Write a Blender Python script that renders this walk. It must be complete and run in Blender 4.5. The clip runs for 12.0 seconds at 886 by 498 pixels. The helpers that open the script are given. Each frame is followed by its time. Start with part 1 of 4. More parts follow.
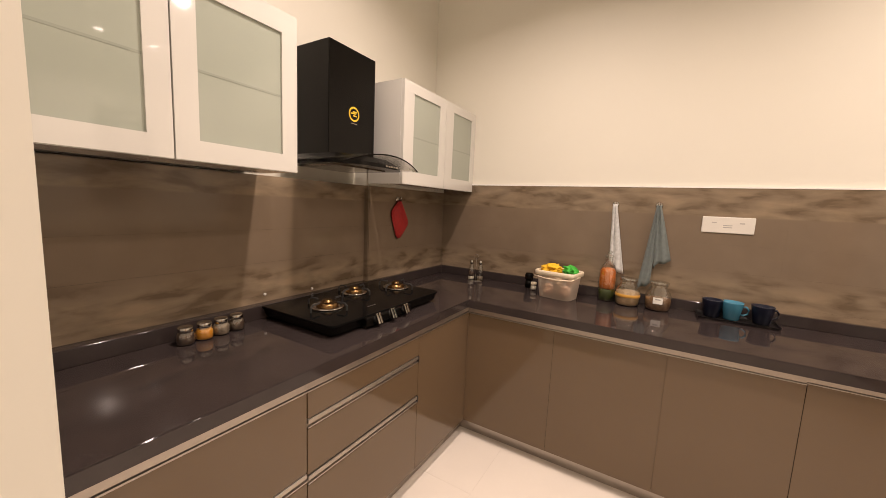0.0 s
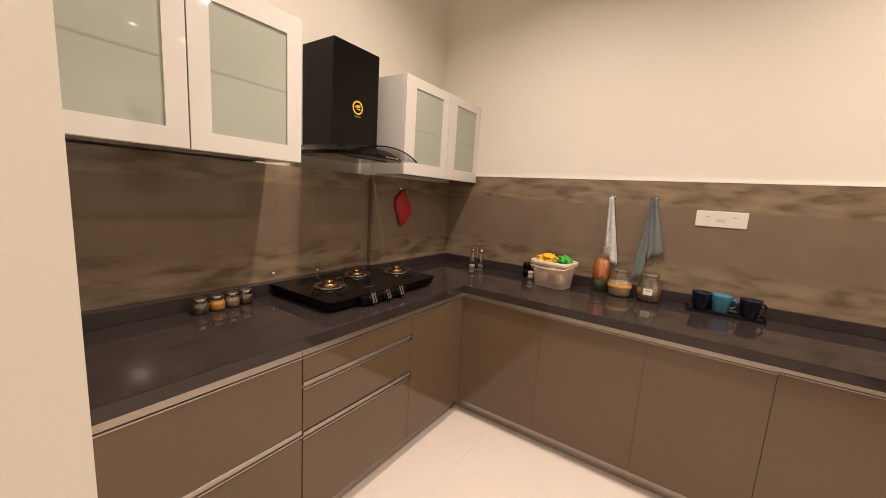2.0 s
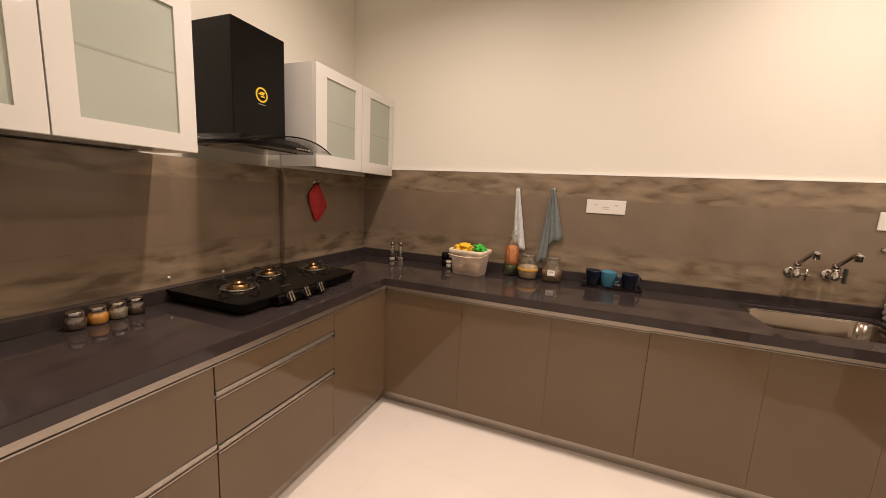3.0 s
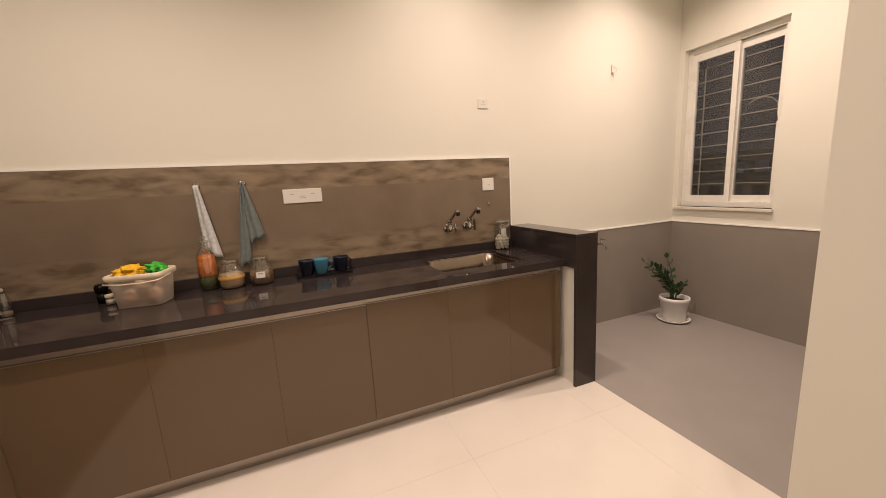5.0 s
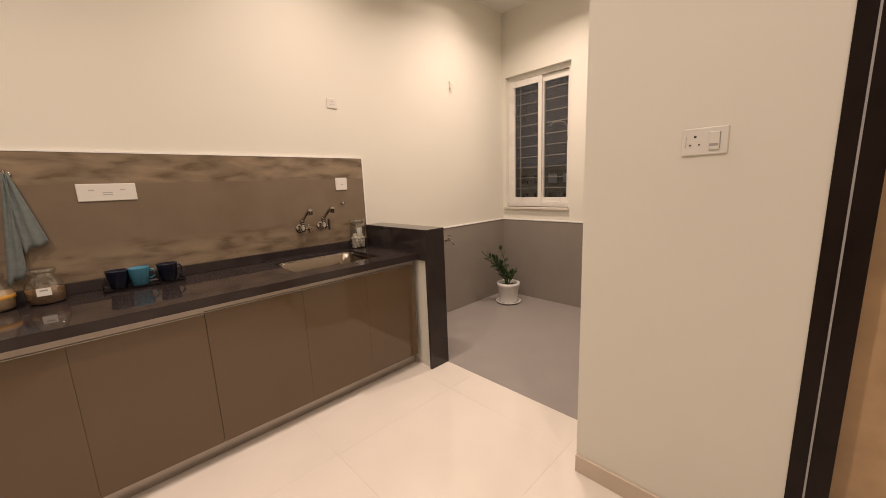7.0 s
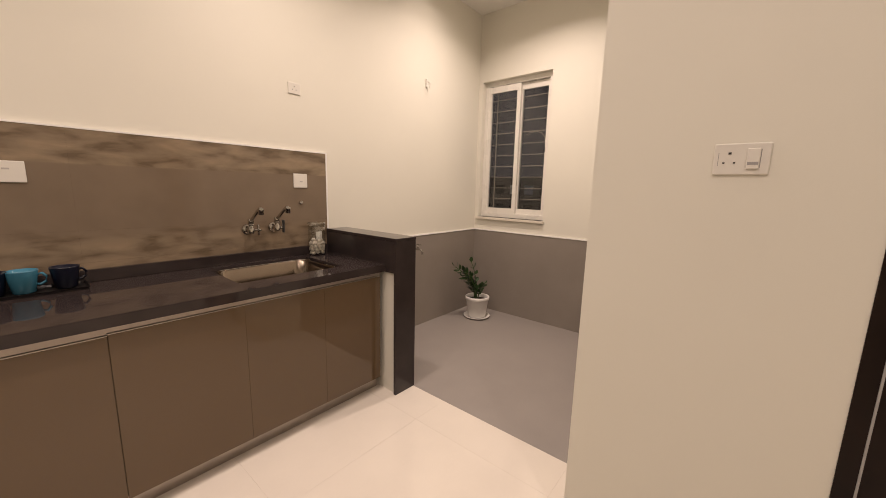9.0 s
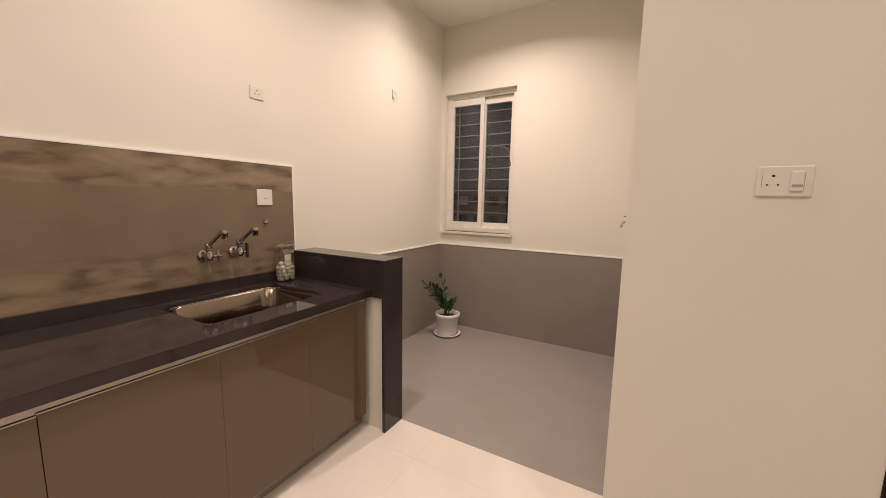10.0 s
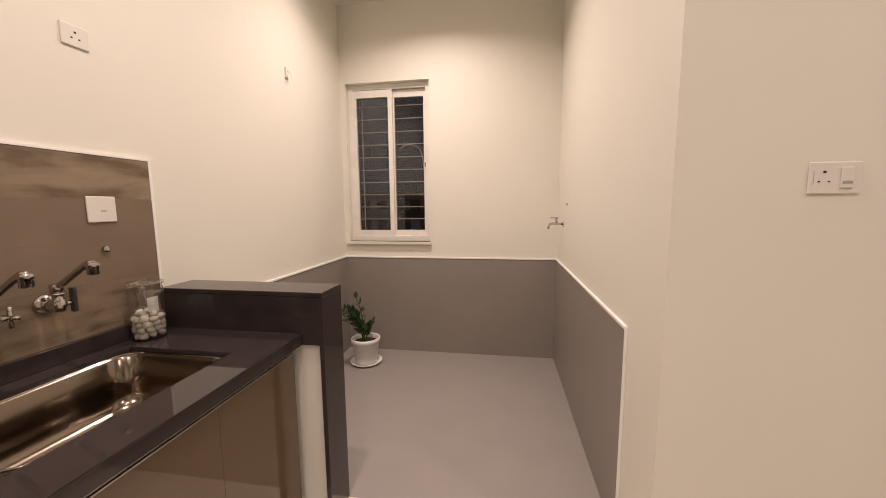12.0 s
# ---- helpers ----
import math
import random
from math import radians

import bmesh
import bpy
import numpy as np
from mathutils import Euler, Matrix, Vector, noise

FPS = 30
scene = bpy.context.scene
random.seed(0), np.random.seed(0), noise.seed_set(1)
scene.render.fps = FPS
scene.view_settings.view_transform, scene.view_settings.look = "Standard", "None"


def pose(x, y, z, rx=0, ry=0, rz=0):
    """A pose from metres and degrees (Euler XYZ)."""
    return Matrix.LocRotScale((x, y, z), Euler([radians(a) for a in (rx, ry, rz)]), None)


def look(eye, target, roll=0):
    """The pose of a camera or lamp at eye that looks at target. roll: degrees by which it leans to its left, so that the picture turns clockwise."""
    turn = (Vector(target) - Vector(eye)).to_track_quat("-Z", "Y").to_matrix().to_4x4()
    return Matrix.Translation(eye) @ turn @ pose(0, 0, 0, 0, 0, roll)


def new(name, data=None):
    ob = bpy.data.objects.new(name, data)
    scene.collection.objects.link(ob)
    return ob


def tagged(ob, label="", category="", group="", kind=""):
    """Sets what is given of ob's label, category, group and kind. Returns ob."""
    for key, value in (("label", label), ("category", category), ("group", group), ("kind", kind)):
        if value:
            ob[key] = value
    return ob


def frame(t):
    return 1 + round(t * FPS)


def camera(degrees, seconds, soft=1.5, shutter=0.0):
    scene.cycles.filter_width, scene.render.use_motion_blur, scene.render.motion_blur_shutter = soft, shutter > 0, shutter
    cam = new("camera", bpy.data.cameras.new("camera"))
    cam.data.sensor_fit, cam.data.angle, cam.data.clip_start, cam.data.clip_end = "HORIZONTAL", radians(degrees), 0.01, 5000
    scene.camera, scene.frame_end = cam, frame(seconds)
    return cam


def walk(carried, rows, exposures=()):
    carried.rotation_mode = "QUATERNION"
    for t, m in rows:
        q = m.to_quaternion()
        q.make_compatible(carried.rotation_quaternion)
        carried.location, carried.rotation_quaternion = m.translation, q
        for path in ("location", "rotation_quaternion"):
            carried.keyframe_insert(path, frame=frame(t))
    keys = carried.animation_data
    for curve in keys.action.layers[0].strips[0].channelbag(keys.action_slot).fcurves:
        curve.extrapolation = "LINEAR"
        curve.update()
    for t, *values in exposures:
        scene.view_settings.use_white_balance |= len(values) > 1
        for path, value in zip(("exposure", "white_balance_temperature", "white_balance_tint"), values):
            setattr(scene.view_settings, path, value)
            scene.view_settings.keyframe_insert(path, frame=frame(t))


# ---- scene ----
cam = camera(101.9, 12.0, soft=0.55)
PATH = [
    (0, (1.55, -2.554, 1.428), (0.528, -0.852, 1.187), 2.6),
    (0.5, (1.652, -2.535, 1.433), (0.325, -1.064, 1.161), 6.0),
    (1, (1.723, -2.516, 1.443), (0.328, -1.117, 1.134), 5.3),
    (1.5, (1.737, -2.541, 1.442), (0.456, -1.026, 1.185), 4.9),
    (2, (1.726, -2.579, 1.429), (0.617, -0.941, 1.132), 3.6),
    (2.5, (1.732, -2.619, 1.423), (0.846, -0.849, 1.138), 3.6),
    (2.7, (1.731, -2.627, 1.419), (0.907, -0.828, 1.126), 3.5),
    (4.5, (1.797, -2.501, 1.42), (2.161, -0.561, 1.098), -3.0),
    (5, (1.818, -2.542, 1.4), (2.547, -0.712, 1.055), -3.3),
    (5.5, (1.864, -2.559, 1.396), (2.843, -0.848, 1.054), -0.8),
    (6, (1.916, -2.608, 1.375), (3.045, -0.993, 1.035), -1.9),
    (6.5, (1.849, -2.642, 1.366), (3.138, -1.155, 1.006), -2.0),
    (6.7, (1.791, -2.653, 1.363), (3.132, -1.212, 1.009), -2.6),
    (8.5, (1.897, -2.509, 1.348), (3.323, -1.156, 0.982), -0.6),
    (9, (1.929, -2.404, 1.358), (3.446, -1.143, 1.032), 1.4),
    (9.5, (1.886, -2.202, 1.381), (3.526, -1.102, 1.065), 0.3),
    (10, (1.858, -2.046, 1.388), (3.583, -1.069, 1.126), 1.0),
    (10.5, (1.929, -1.904, 1.385), (3.725, -1.049, 1.18), 0.2),
    (11, (2.042, -1.778, 1.4), (3.85, -0.949, 1.192), -1.7),
    (11.5, (2.118, -1.659, 1.364), (3.982, -0.966, 1.149), -0.3),
    (12, (2.107, -1.491, 1.395), (4.067, -1.171, 1.158), -0.5),
]
EXPOSURES = [(0.0, 0.14, 6500, 10), (0.7, 0.05, 6500, 10), (2.7, 0.0, 6500, 10), (4.5, -0.22, 6600, 10), (6.5, -0.34, 6600, 10), (9.5, -0.38, 6400, 10), (10.5, -0.37, 6340, 11), (12.0, -0.31, 6240, 12)]
walk(cam, [(t, look(eye, target, roll)) for t, eye, target, roll in PATH], EXPOSURES)

# ---- world and lights ----
CEIL = 3.20
world = bpy.data.worlds.new("night")
scene.world = world
world.use_nodes = True
world.node_tree.nodes["Background"].inputs["Color"].default_value = (0.052, 0.047, 0.058, 1)
world.node_tree.nodes["Background"].inputs["Strength"].default_value = 0.5

WARM, FILL_WHITE = (1.0, 0.795, 0.69), (1.0, 0.81, 0.715)
# the last two lamps are unseen fill, added to brighten stub and near wall
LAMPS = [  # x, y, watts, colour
    (1.00, -1.35, 30, WARM), (2.95, -0.80, 20, WARM), (4.50, -0.95, 29, WARM), (4.50, -0.45, 4, WARM), (1.95, -1.98, 13, WARM), (2.15, -3.35, 16, FILL_WHITE),
]
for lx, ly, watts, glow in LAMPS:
    ld = bpy.data.lights.new("downlight_or_fill_lamp", "AREA")
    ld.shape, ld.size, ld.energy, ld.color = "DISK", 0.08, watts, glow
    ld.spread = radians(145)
    lo = new("downlight_or_fill_lamp", ld)
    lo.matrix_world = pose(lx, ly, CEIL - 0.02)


# ---- materials ----
def material(name, color, rough=0.5, metal=0.0, vary=0.08, scale=6.0, bump=0.0, bump_scale=80.0, coat=0.0, spec=0.5, grain=0.0):
    """A surface with broad and fine colour variation and fine relief."""
    m = bpy.data.materials.new(name)
    m.use_nodes = True
    nt = m.node_tree
    b = nt.nodes["Principled BSDF"]
    b.inputs["Metallic"].default_value = metal
    b.inputs["Coat Weight"].default_value = coat
    b.inputs["Coat Roughness"].default_value = 0.04
    b.inputs["Specular IOR Level"].default_value = spec
    tc = nt.nodes.new("ShaderNodeTexCoord")
    n1 = nt.nodes.new("ShaderNodeTexNoise")
    n1.inputs["Scale"].default_value, n1.inputs["Detail"].default_value = scale, 5
    nt.links.new(tc.outputs["Object"], n1.inputs["Vector"])
    n2 = nt.nodes.new("ShaderNodeTexNoise")
    n2.inputs["Scale"].default_value, n2.inputs["Detail"].default_value = bump_scale, 3
    nt.links.new(tc.outputs["Object"], n2.inputs["Vector"])
    mixn = nt.nodes.new("ShaderNodeMath")
    mixn.operation = "MULTIPLY_ADD"
    nt.links.new(n2.outputs["Fac"], mixn.inputs[0])
    mixn.inputs[1].default_value = grain
    nt.links.new(n1.outputs["Fac"], mixn.inputs[2])
    ramp = nt.nodes.new("ShaderNodeValToRGB")
    lo, hi = ramp.color_ramp.elements
    lo.position, hi.position = 0.25, 0.75 + grain
    lo.color = (*[c * (1 - vary) for c in color], 1)
    hi.color = (*[min(1, c * (1 + vary)) for c in color], 1)
    nt.links.new(mixn.outputs[0], ramp.inputs["Fac"])
    nt.links.new(ramp.outputs["Color"], b.inputs["Base Color"])
    mr = nt.nodes.new("ShaderNodeMapRange")
    mr.inputs["To Min"].default_value, mr.inputs["To Max"].default_value = rough * 0.85, min(1, rough * 1.15)
    nt.links.new(n1.outputs["Fac"], mr.inputs["Value"])
    nt.links.new(mr.outputs["Result"], b.inputs["Roughness"])
    if bump:
        bp = nt.nodes.new("ShaderNodeBump")
        bp.inputs["Strength"].default_value, bp.inputs["Distance"].default_value = bump, 0.002
        nt.links.new(n2.outputs["Fac"], bp.inputs["Height"])
        nt.links.new(bp.outputs["Normal"], b.inputs["Normal"])
    return m


def glass_material(name, color, rough=0.0, ior=1.45):
    m = bpy.data.materials.new(name)
    m.use_nodes = True
    b = m.node_tree.nodes["Principled BSDF"]
    b.inputs["Base Color"].default_value = (*color, 1)
    b.inputs["Transmission Weight"].default_value = 1
    b.inputs["Roughness"].default_value = rough
    b.inputs["IOR"].default_value = ior
    return m


def thin_glass(name, tint, gloss=0.10):
    """Clear thin glass: light passes, with a gloss that grows at grazing angles."""
    m = bpy.data.materials.new(name)
    m.use_nodes = True
    nt = m.node_tree
    nt.nodes.remove(nt.nodes["Principled BSDF"])
    tr, gl = nt.nodes.new("ShaderNodeBsdfTransparent"), nt.nodes.new("ShaderNodeBsdfGlossy")
    tr.inputs["Color"].default_value = (*tint, 1)
    gl.inputs["Roughness"].default_value = 0.02
    lw, mx = nt.nodes.new("ShaderNodeLayerWeight"), nt.nodes.new("ShaderNodeMixShader")
    pw, ml = nt.nodes.new("ShaderNodeMath"), nt.nodes.new("ShaderNodeMath")
    pw.operation, ml.operation = "POWER", "MULTIPLY_ADD"
    pw.inputs[1].default_value = 3.0
    ml.inputs[1].default_value, ml.inputs[2].default_value = 0.70, gloss
    lw.inputs["Blend"].default_value = 0.5
    nt.links.new(lw.outputs["Facing"], pw.inputs[0])
    nt.links.new(pw.outputs[0], ml.inputs[0])
    nt.links.new(ml.outputs[0], mx.inputs[0])
    nt.links.new(tr.outputs[0], mx.inputs[1])
    nt.links.new(gl.outputs[0], mx.inputs[2])
    nt.links.new(mx.outputs[0], nt.nodes["Material Output"].inputs["Surface"])
    return m


def glow_material(name, color, strength):
    m = bpy.data.materials.new(name)
    m.use_nodes = True
    b = m.node_tree.nodes["Principled BSDF"]
    b.inputs["Base Color"].default_value = (0.8, 0.8, 0.8, 1)
    b.inputs["Emission Color"].default_value = (*color, 1)
    b.inputs["Emission Strength"].default_value = strength
    return m


def tile_material(name):
    """Taupe glazed wall tile; cloudy tan veining in the printed bands near its upper and lower edge."""
    m = material(name, (0.190, 0.144, 0.100), 0.12, vary=0.09, scale=5, bump_scale=160, spec=0.38)
    nt = m.node_tree
    b = nt.nodes["Principled BSDF"]
    base = next(n for n in nt.nodes if n.type == "VALTORGB")
    geo = nt.nodes.new("ShaderNodeNewGeometry")
    sep = nt.nodes.new("ShaderNodeSeparateXYZ")
    nt.links.new(geo.outputs["Position"], sep.inputs[0])
    add = nt.nodes.new("ShaderNodeMath")
    nt.links.new(sep.outputs["X"], add.inputs[0])
    nt.links.new(sep.outputs["Y"], add.inputs[1])
    comb = nt.nodes.new("ShaderNodeCombineXYZ")
    nt.links.new(add.outputs[0], comb.inputs["X"])
    nt.links.new(sep.outputs["Z"], comb.inputs["Z"])
    mp = nt.nodes.new("ShaderNodeMapping")
    mp.inputs["Scale"].default_value = (2.6, 1, 8.5)
    mp.inputs["Rotation"].default_value = (0, 0.16, 0)
    nt.links.new(comb.outputs[0], mp.inputs["Vector"])
    nz = nt.nodes.new("ShaderNodeTexNoise")
    nz.inputs["Scale"].default_value, nz.inputs["Detail"].default_value, nz.inputs["Distortion"].default_value = 1.9, 6, 0.35
    nt.links.new(mp.outputs[0], nz.inputs["Vector"])
    vein = nt.nodes.new("ShaderNodeValToRGB")
    e = vein.color_ramp.elements
    e[0].position, e[0].color = 0.36, (0.130, 0.095, 0.060, 1)
    e[1].position, e[1].color = 0.66, (0.280, 0.214, 0.142, 1)
    mid = e.new(0.48)
    mid.color = (0.208, 0.158, 0.106, 1)
    nt.links.new(nz.outputs["Fac"], vein.inputs["Fac"])
    wob = nt.nodes.new("ShaderNodeMath")
    wob.operation = "MULTIPLY_ADD"
    nt.links.new(nz.outputs["Fac"], wob.inputs[0])
    wob.inputs[1].default_value = 0.13
    nt.links.new(sep.outputs["Z"], wob.inputs[2])
    band = nt.nodes.new("ShaderNodeValToRGB")
    band.color_ramp.interpolation = "LINEAR"
    rng = nt.nodes.new("ShaderNodeMapRange")
    rng.inputs["From Min"].default_value, rng.inputs["From Max"].default_value = 0.9, 1.7
    nt.links.new(wob.outputs[0], rng.inputs["Value"])
    nt.links.new(rng.outputs[0], band.inputs["Fac"])
    be = band.color_ramp.elements
    be[0].position, be[0].color = 0.0, (1, 1, 1, 1)
    be[1].position, be[1].color = 1.0, (0, 0, 0, 1)
    for p, v in ((0.275, 1), (0.375, 0)):
        be.new(p).color = (v, v, v, 1)
    upper = nt.nodes.new("ShaderNodeMapRange")
    upper.inputs["From Min"].default_value, upper.inputs["From Max"].default_value = 1.430, 1.438
    nt.links.new(sep.outputs["Z"], upper.inputs["Value"])
    either = nt.nodes.new("ShaderNodeMath")
    either.operation = "MAXIMUM"
    nt.links.new(band.outputs["Color"], either.inputs[0])
    nt.links.new(upper.outputs[0], either.inputs[1])
    mix = nt.nodes.new("ShaderNodeMix")
    mix.data_type = "RGBA"
    nt.links.new(either.outputs[0], mix.inputs["Factor"])
    nt.links.new(base.outputs["Color"], mix.inputs["A"])
    nt.links.new(vein.outputs["Color"], mix.inputs["B"])
    nt.links.new(mix.outputs["Result"], b.inputs["Base Color"])
    return m


M_WALL = material("wall_paint", (0.755, 0.732, 0.642), 0.6, vary=0.025, scale=1.2, bump=0.05, bump_scale=220)
M_CEIL = material("ceiling_paint", (0.80, 0.78, 0.73), 0.7, vary=0.02, scale=1.5)
M_FLOOR = material("vitrified_tile", (0.76, 0.70, 0.62), 0.06, vary=0.05, scale=2.5, bump_scale=60, grain=0.15)
M_GROUT = material("grout", (0.70, 0.64, 0.56), 0.6)
M_TGROUT = material("tile_joint", (0.17, 0.13, 0.092), 0.8)
M_GREY = material("grey_tile", (0.268, 0.236, 0.204), 0.40, vary=0.09, scale=4, bump=0.15, bump_scale=260, grain=0.3)
M_GREYF = material("grey_floor_tile", (0.300, 0.272, 0.250), 0.42, vary=0.06, scale=5, bump=0.15, bump_scale=260, grain=0.3)
M_TILE = tile_material("wall_tile")
M_TRIM = material("white_trim", (0.86, 0.85, 0.81), 0.35, vary=0.02)
M_GRANITE = material("dark_granite", (0.034, 0.0265, 0.0255), 0.045, vary=0.25, scale=9, bump_scale=420, grain=0.5, spec=0.44)
M_DOORF = material("taupe_acrylic", (0.130, 0.088, 0.051), 0.022, vary=0.04, scale=2)
M_ALU = material("brushed_aluminium", (0.42, 0.375, 0.33), 0.32, metal=0.85, vary=0.05, scale=30)
M_CARC = material("carcass_board", (0.15, 0.11, 0.08), 0.5)
M_DARK = material("dark_gap", (0.012, 0.010, 0.009), 0.6)
M_WHITE = material("white_lacquer", (0.67, 0.66, 0.615), 0.06, vary=0.015, scale=2, coat=0.3)
M_FROST = material("frosted_glass", (0.37, 0.405, 0.345), 0.03, vary=0.04, scale=1.5, coat=0.4)
M_FROSTLINE = material("frosted_glass_shelf_shade", (0.325, 0.358, 0.305), 0.06, vary=0.03, coat=0.4)
M_BLACK = material("black_enamel", (0.004, 0.0035, 0.003), 0.22, vary=0.1, spec=0.16)
M_BLACKGL = material("black_glass", (0.004, 0.004, 0.004), 0.06, vary=0.1, spec=0.07)
M_IRON = material("cast_iron", (0.018, 0.017, 0.016), 0.5, vary=0.2, bump=0.2)
M_CHROME = material("chrome", (0.52, 0.50, 0.47), 0.07, metal=1.0, vary=0.03)
M_STEEL = material("stainless_steel", (0.255, 0.21, 0.168), 0.16, metal=1.0, vary=0.05, scale=12, bump_scale=300)
M_BRASS = material("brass", (0.24, 0.145, 0.060), 0.24, metal=1.0, vary=0.1)
M_YELLOW = material("yellow_print", (0.75, 0.52, 0.03), 0.4)
M_PLATE = material("white_plastic", (0.725, 0.70, 0.635), 0.45, vary=0.02, spec=0.3)
M_HOLE = material("socket_hole", (0.03, 0.028, 0.026), 0.5)
M_GREYMARK = material("grey_print_and_shade", (0.35, 0.34, 0.33), 0.5)
M_RECESS = material("socket_recess", (0.46, 0.44, 0.41), 0.5)
M_RED = material("red_quilt", (0.36, 0.018, 0.016), 0.75, vary=0.2, scale=40, bump=0.5, bump_scale=120)
M_TOWEL1 = material("grey_white_towel", (0.56, 0.57, 0.56), 0.9, vary=0.2, scale=50, bump=0.6, bump_scale=400)
M_TOWEL2 = material("slate_blue_towel", (0.155, 0.182, 0.175), 0.9, vary=0.15, scale=40, bump=0.6, bump_scale=400)
M_NAVY = material("navy_ceramic", (0.004, 0.006, 0.018), 0.3, coat=0.05)
M_SKY = material("sky_blue_ceramic", (0.055, 0.21, 0.31), 0.2, coat=0.3)
M_TRAY = material("black_tray", (0.014, 0.012, 0.012), 0.3)
M_GLASS = thin_glass("clear_glass", (0.93, 0.95, 0.94), 0.22)
M_CANOPY = thin_glass("hood_glass", (0.86, 0.85, 0.83), 0.008)
M_ORANGE = material("orange_drink", (0.60, 0.16, 0.012), 0.35, vary=0.25, scale=34)
M_GREENP = material("green_herbs", (0.06, 0.085, 0.012), 0.5, vary=0.3, scale=60)
M_PASTA = material("tan_grains", (0.46, 0.31, 0.17), 0.7, vary=0.35, scale=110, bump=0.6, bump_scale=200)
M_NUTS = material("brown_nuts", (0.20, 0.105, 0.045), 0.6, vary=0.4, scale=90, bump=0.7, bump_scale=150)
M_GOLD = material("amber_band", (0.62, 0.33, 0.06), 0.4)
M_LABEL = material("paper_label", (0.78, 0.76, 0.70), 0.7)
M_SPICE_B = material("brown_spice", (0.07, 0.035, 0.018), 0.7, vary=0.4, scale=150)
M_SPICE_Y = material("turmeric", (0.72, 0.30, 0.012), 0.7, vary=0.15, scale=90)
M_SPICE_G = material("grey_spice", (0.25, 0.19, 0.13), 0.7, vary=0.4, scale=160)
M_TUB = material("milky_plastic", (0.80, 0.70, 0.58), 0.35, vary=0.05)
M_TUB.node_tree.nodes["Principled BSDF"].inputs["Alpha"].default_value = 0.52
M_CREAM = material("cream_plastic", (0.72, 0.62, 0.46), 0.4)
M_YCLOTH = material("yellow_scrubber", (0.80, 0.46, 0.015), 0.7, vary=0.2, scale=60, bump=0.6)
M_GCLOTH = material("green_scrubber", (0.05, 0.42, 0.04), 0.7, vary=0.2, scale=60, bump=0.6)
M_PEACH = material("peach_skin", (0.66, 0.42, 0.29), 0.6, vary=0.3, scale=14)
M_EGG = material("pale_onion", (0.66, 0.50, 0.33), 0.5, vary=0.2, scale=14)
M_PEBBLE = material("white_pebble", (0.74, 0.67, 0.56), 0.6, vary=0.15, scale=30, bump=0.3)
M_POT = material("white_glazed_pot", (0.78, 0.76, 0.72), 0.3, vary=0.03)
M_SOIL = material("potting_soil", (0.035, 0.024, 0.016), 0.95, vary=0.5, scale=60, bump=1.0)
M_LEAF = material("waxy_leaf", (0.024, 0.056, 0.015), 0.3, vary=0.35, scale=9)
M_STEM = material("green_stem", (0.05, 0.09, 0.03), 0.5)
M_UPVC = material("white_upvc", (0.76, 0.735, 0.67), 0.28, vary=0.02)
M_BARS = material("grill_steel", (0.40, 0.34, 0.27), 0.45)
M_SILL = material("pale_sill_stone", (0.70, 0.65, 0.55), 0.4, vary=0.05)
M_PANE = thin_glass("window_glass", (0.85, 0.87, 0.88), 0.05)
M_OAK = material("tan_veneer", (0.50, 0.33, 0.18), 0.4, vary=0.2, scale=7, bump=0.1)
M_WENGE = material("dark_wenge_wood", (0.014, 0.008, 0.006), 0.35, vary=0.35, scale=8, spec=0.2)
M_BASEB = material("beige_skirting", (0.60, 0.50, 0.40), 0.25, vary=0.04)
M_FACADE = material("night_facade", (0.10, 0.09, 0.09), 0.9, vary=0.15)
M_LIT = glow_material("lit_window", (0.55, 0.65, 1.0), 0.012)
M_LIT2 = glow_material("bright_window", (0.8, 0.85, 1.0), 0.06)
M_DARKWIN = material("unlit_window", (0.02, 0.02, 0.03), 0.2)
M_DIFF = glow_material("lamp_diffuser", WARM, 25.0)


# ---- mesh helpers ----
def part(name, bm, mat, parent=None, label="", smooth=False):
    me = bpy.data.meshes.new(name)
    bmesh.ops.recalc_face_normals(bm, faces=bm.faces)
    if smooth:
        for f in bm.faces:
            f.smooth = True
    bm.to_mesh(me)
    bm.free()
    for one in mat if isinstance(mat, (list, tuple)) else [mat]:
        me.materials.append(one)
    ob = new(name, me)
    if parent is not None:
        ob.parent = parent
    if label:
        ob["label"] = label
    return ob


def thing(name, at, label, category, group="", turn=0.0, kind=""):
    ob = new(name)
    ob.matrix_world = pose(at[0], at[1], at[2], 0, 0, turn)
    return tagged(ob, label, category, group, kind)


def box(bm, x0, x1, y0, y1, z0, z1, bevel=0.0, index=0):
    vs = [bm.verts.new((x, y, z)) for z in (z0, z1) for x, y in ((x0, y0), (x1, y0), (x1, y1), (x0, y1))]
    fs = [bm.faces.new([vs[i] for i in q]) for q in ((3, 2, 1, 0), (4, 5, 6, 7), (0, 1, 5, 4), (1, 2, 6, 5), (2, 3, 7, 6), (3, 0, 4, 7))]
    for f in fs:
        f.material_index = index
    if bevel:
        edges = {e for f in fs for e in f.edges}
        bmesh.ops.bevel(bm, geom=list(edges), offset=bevel, segments=2, affect="EDGES", profile=0.5)
    return bm


def boxed(x0, x1, y0, y1, z0, z1, bevel=0.0):
    return box(bmesh.new(), x0, x1, y0, y1, z0, z1, bevel)


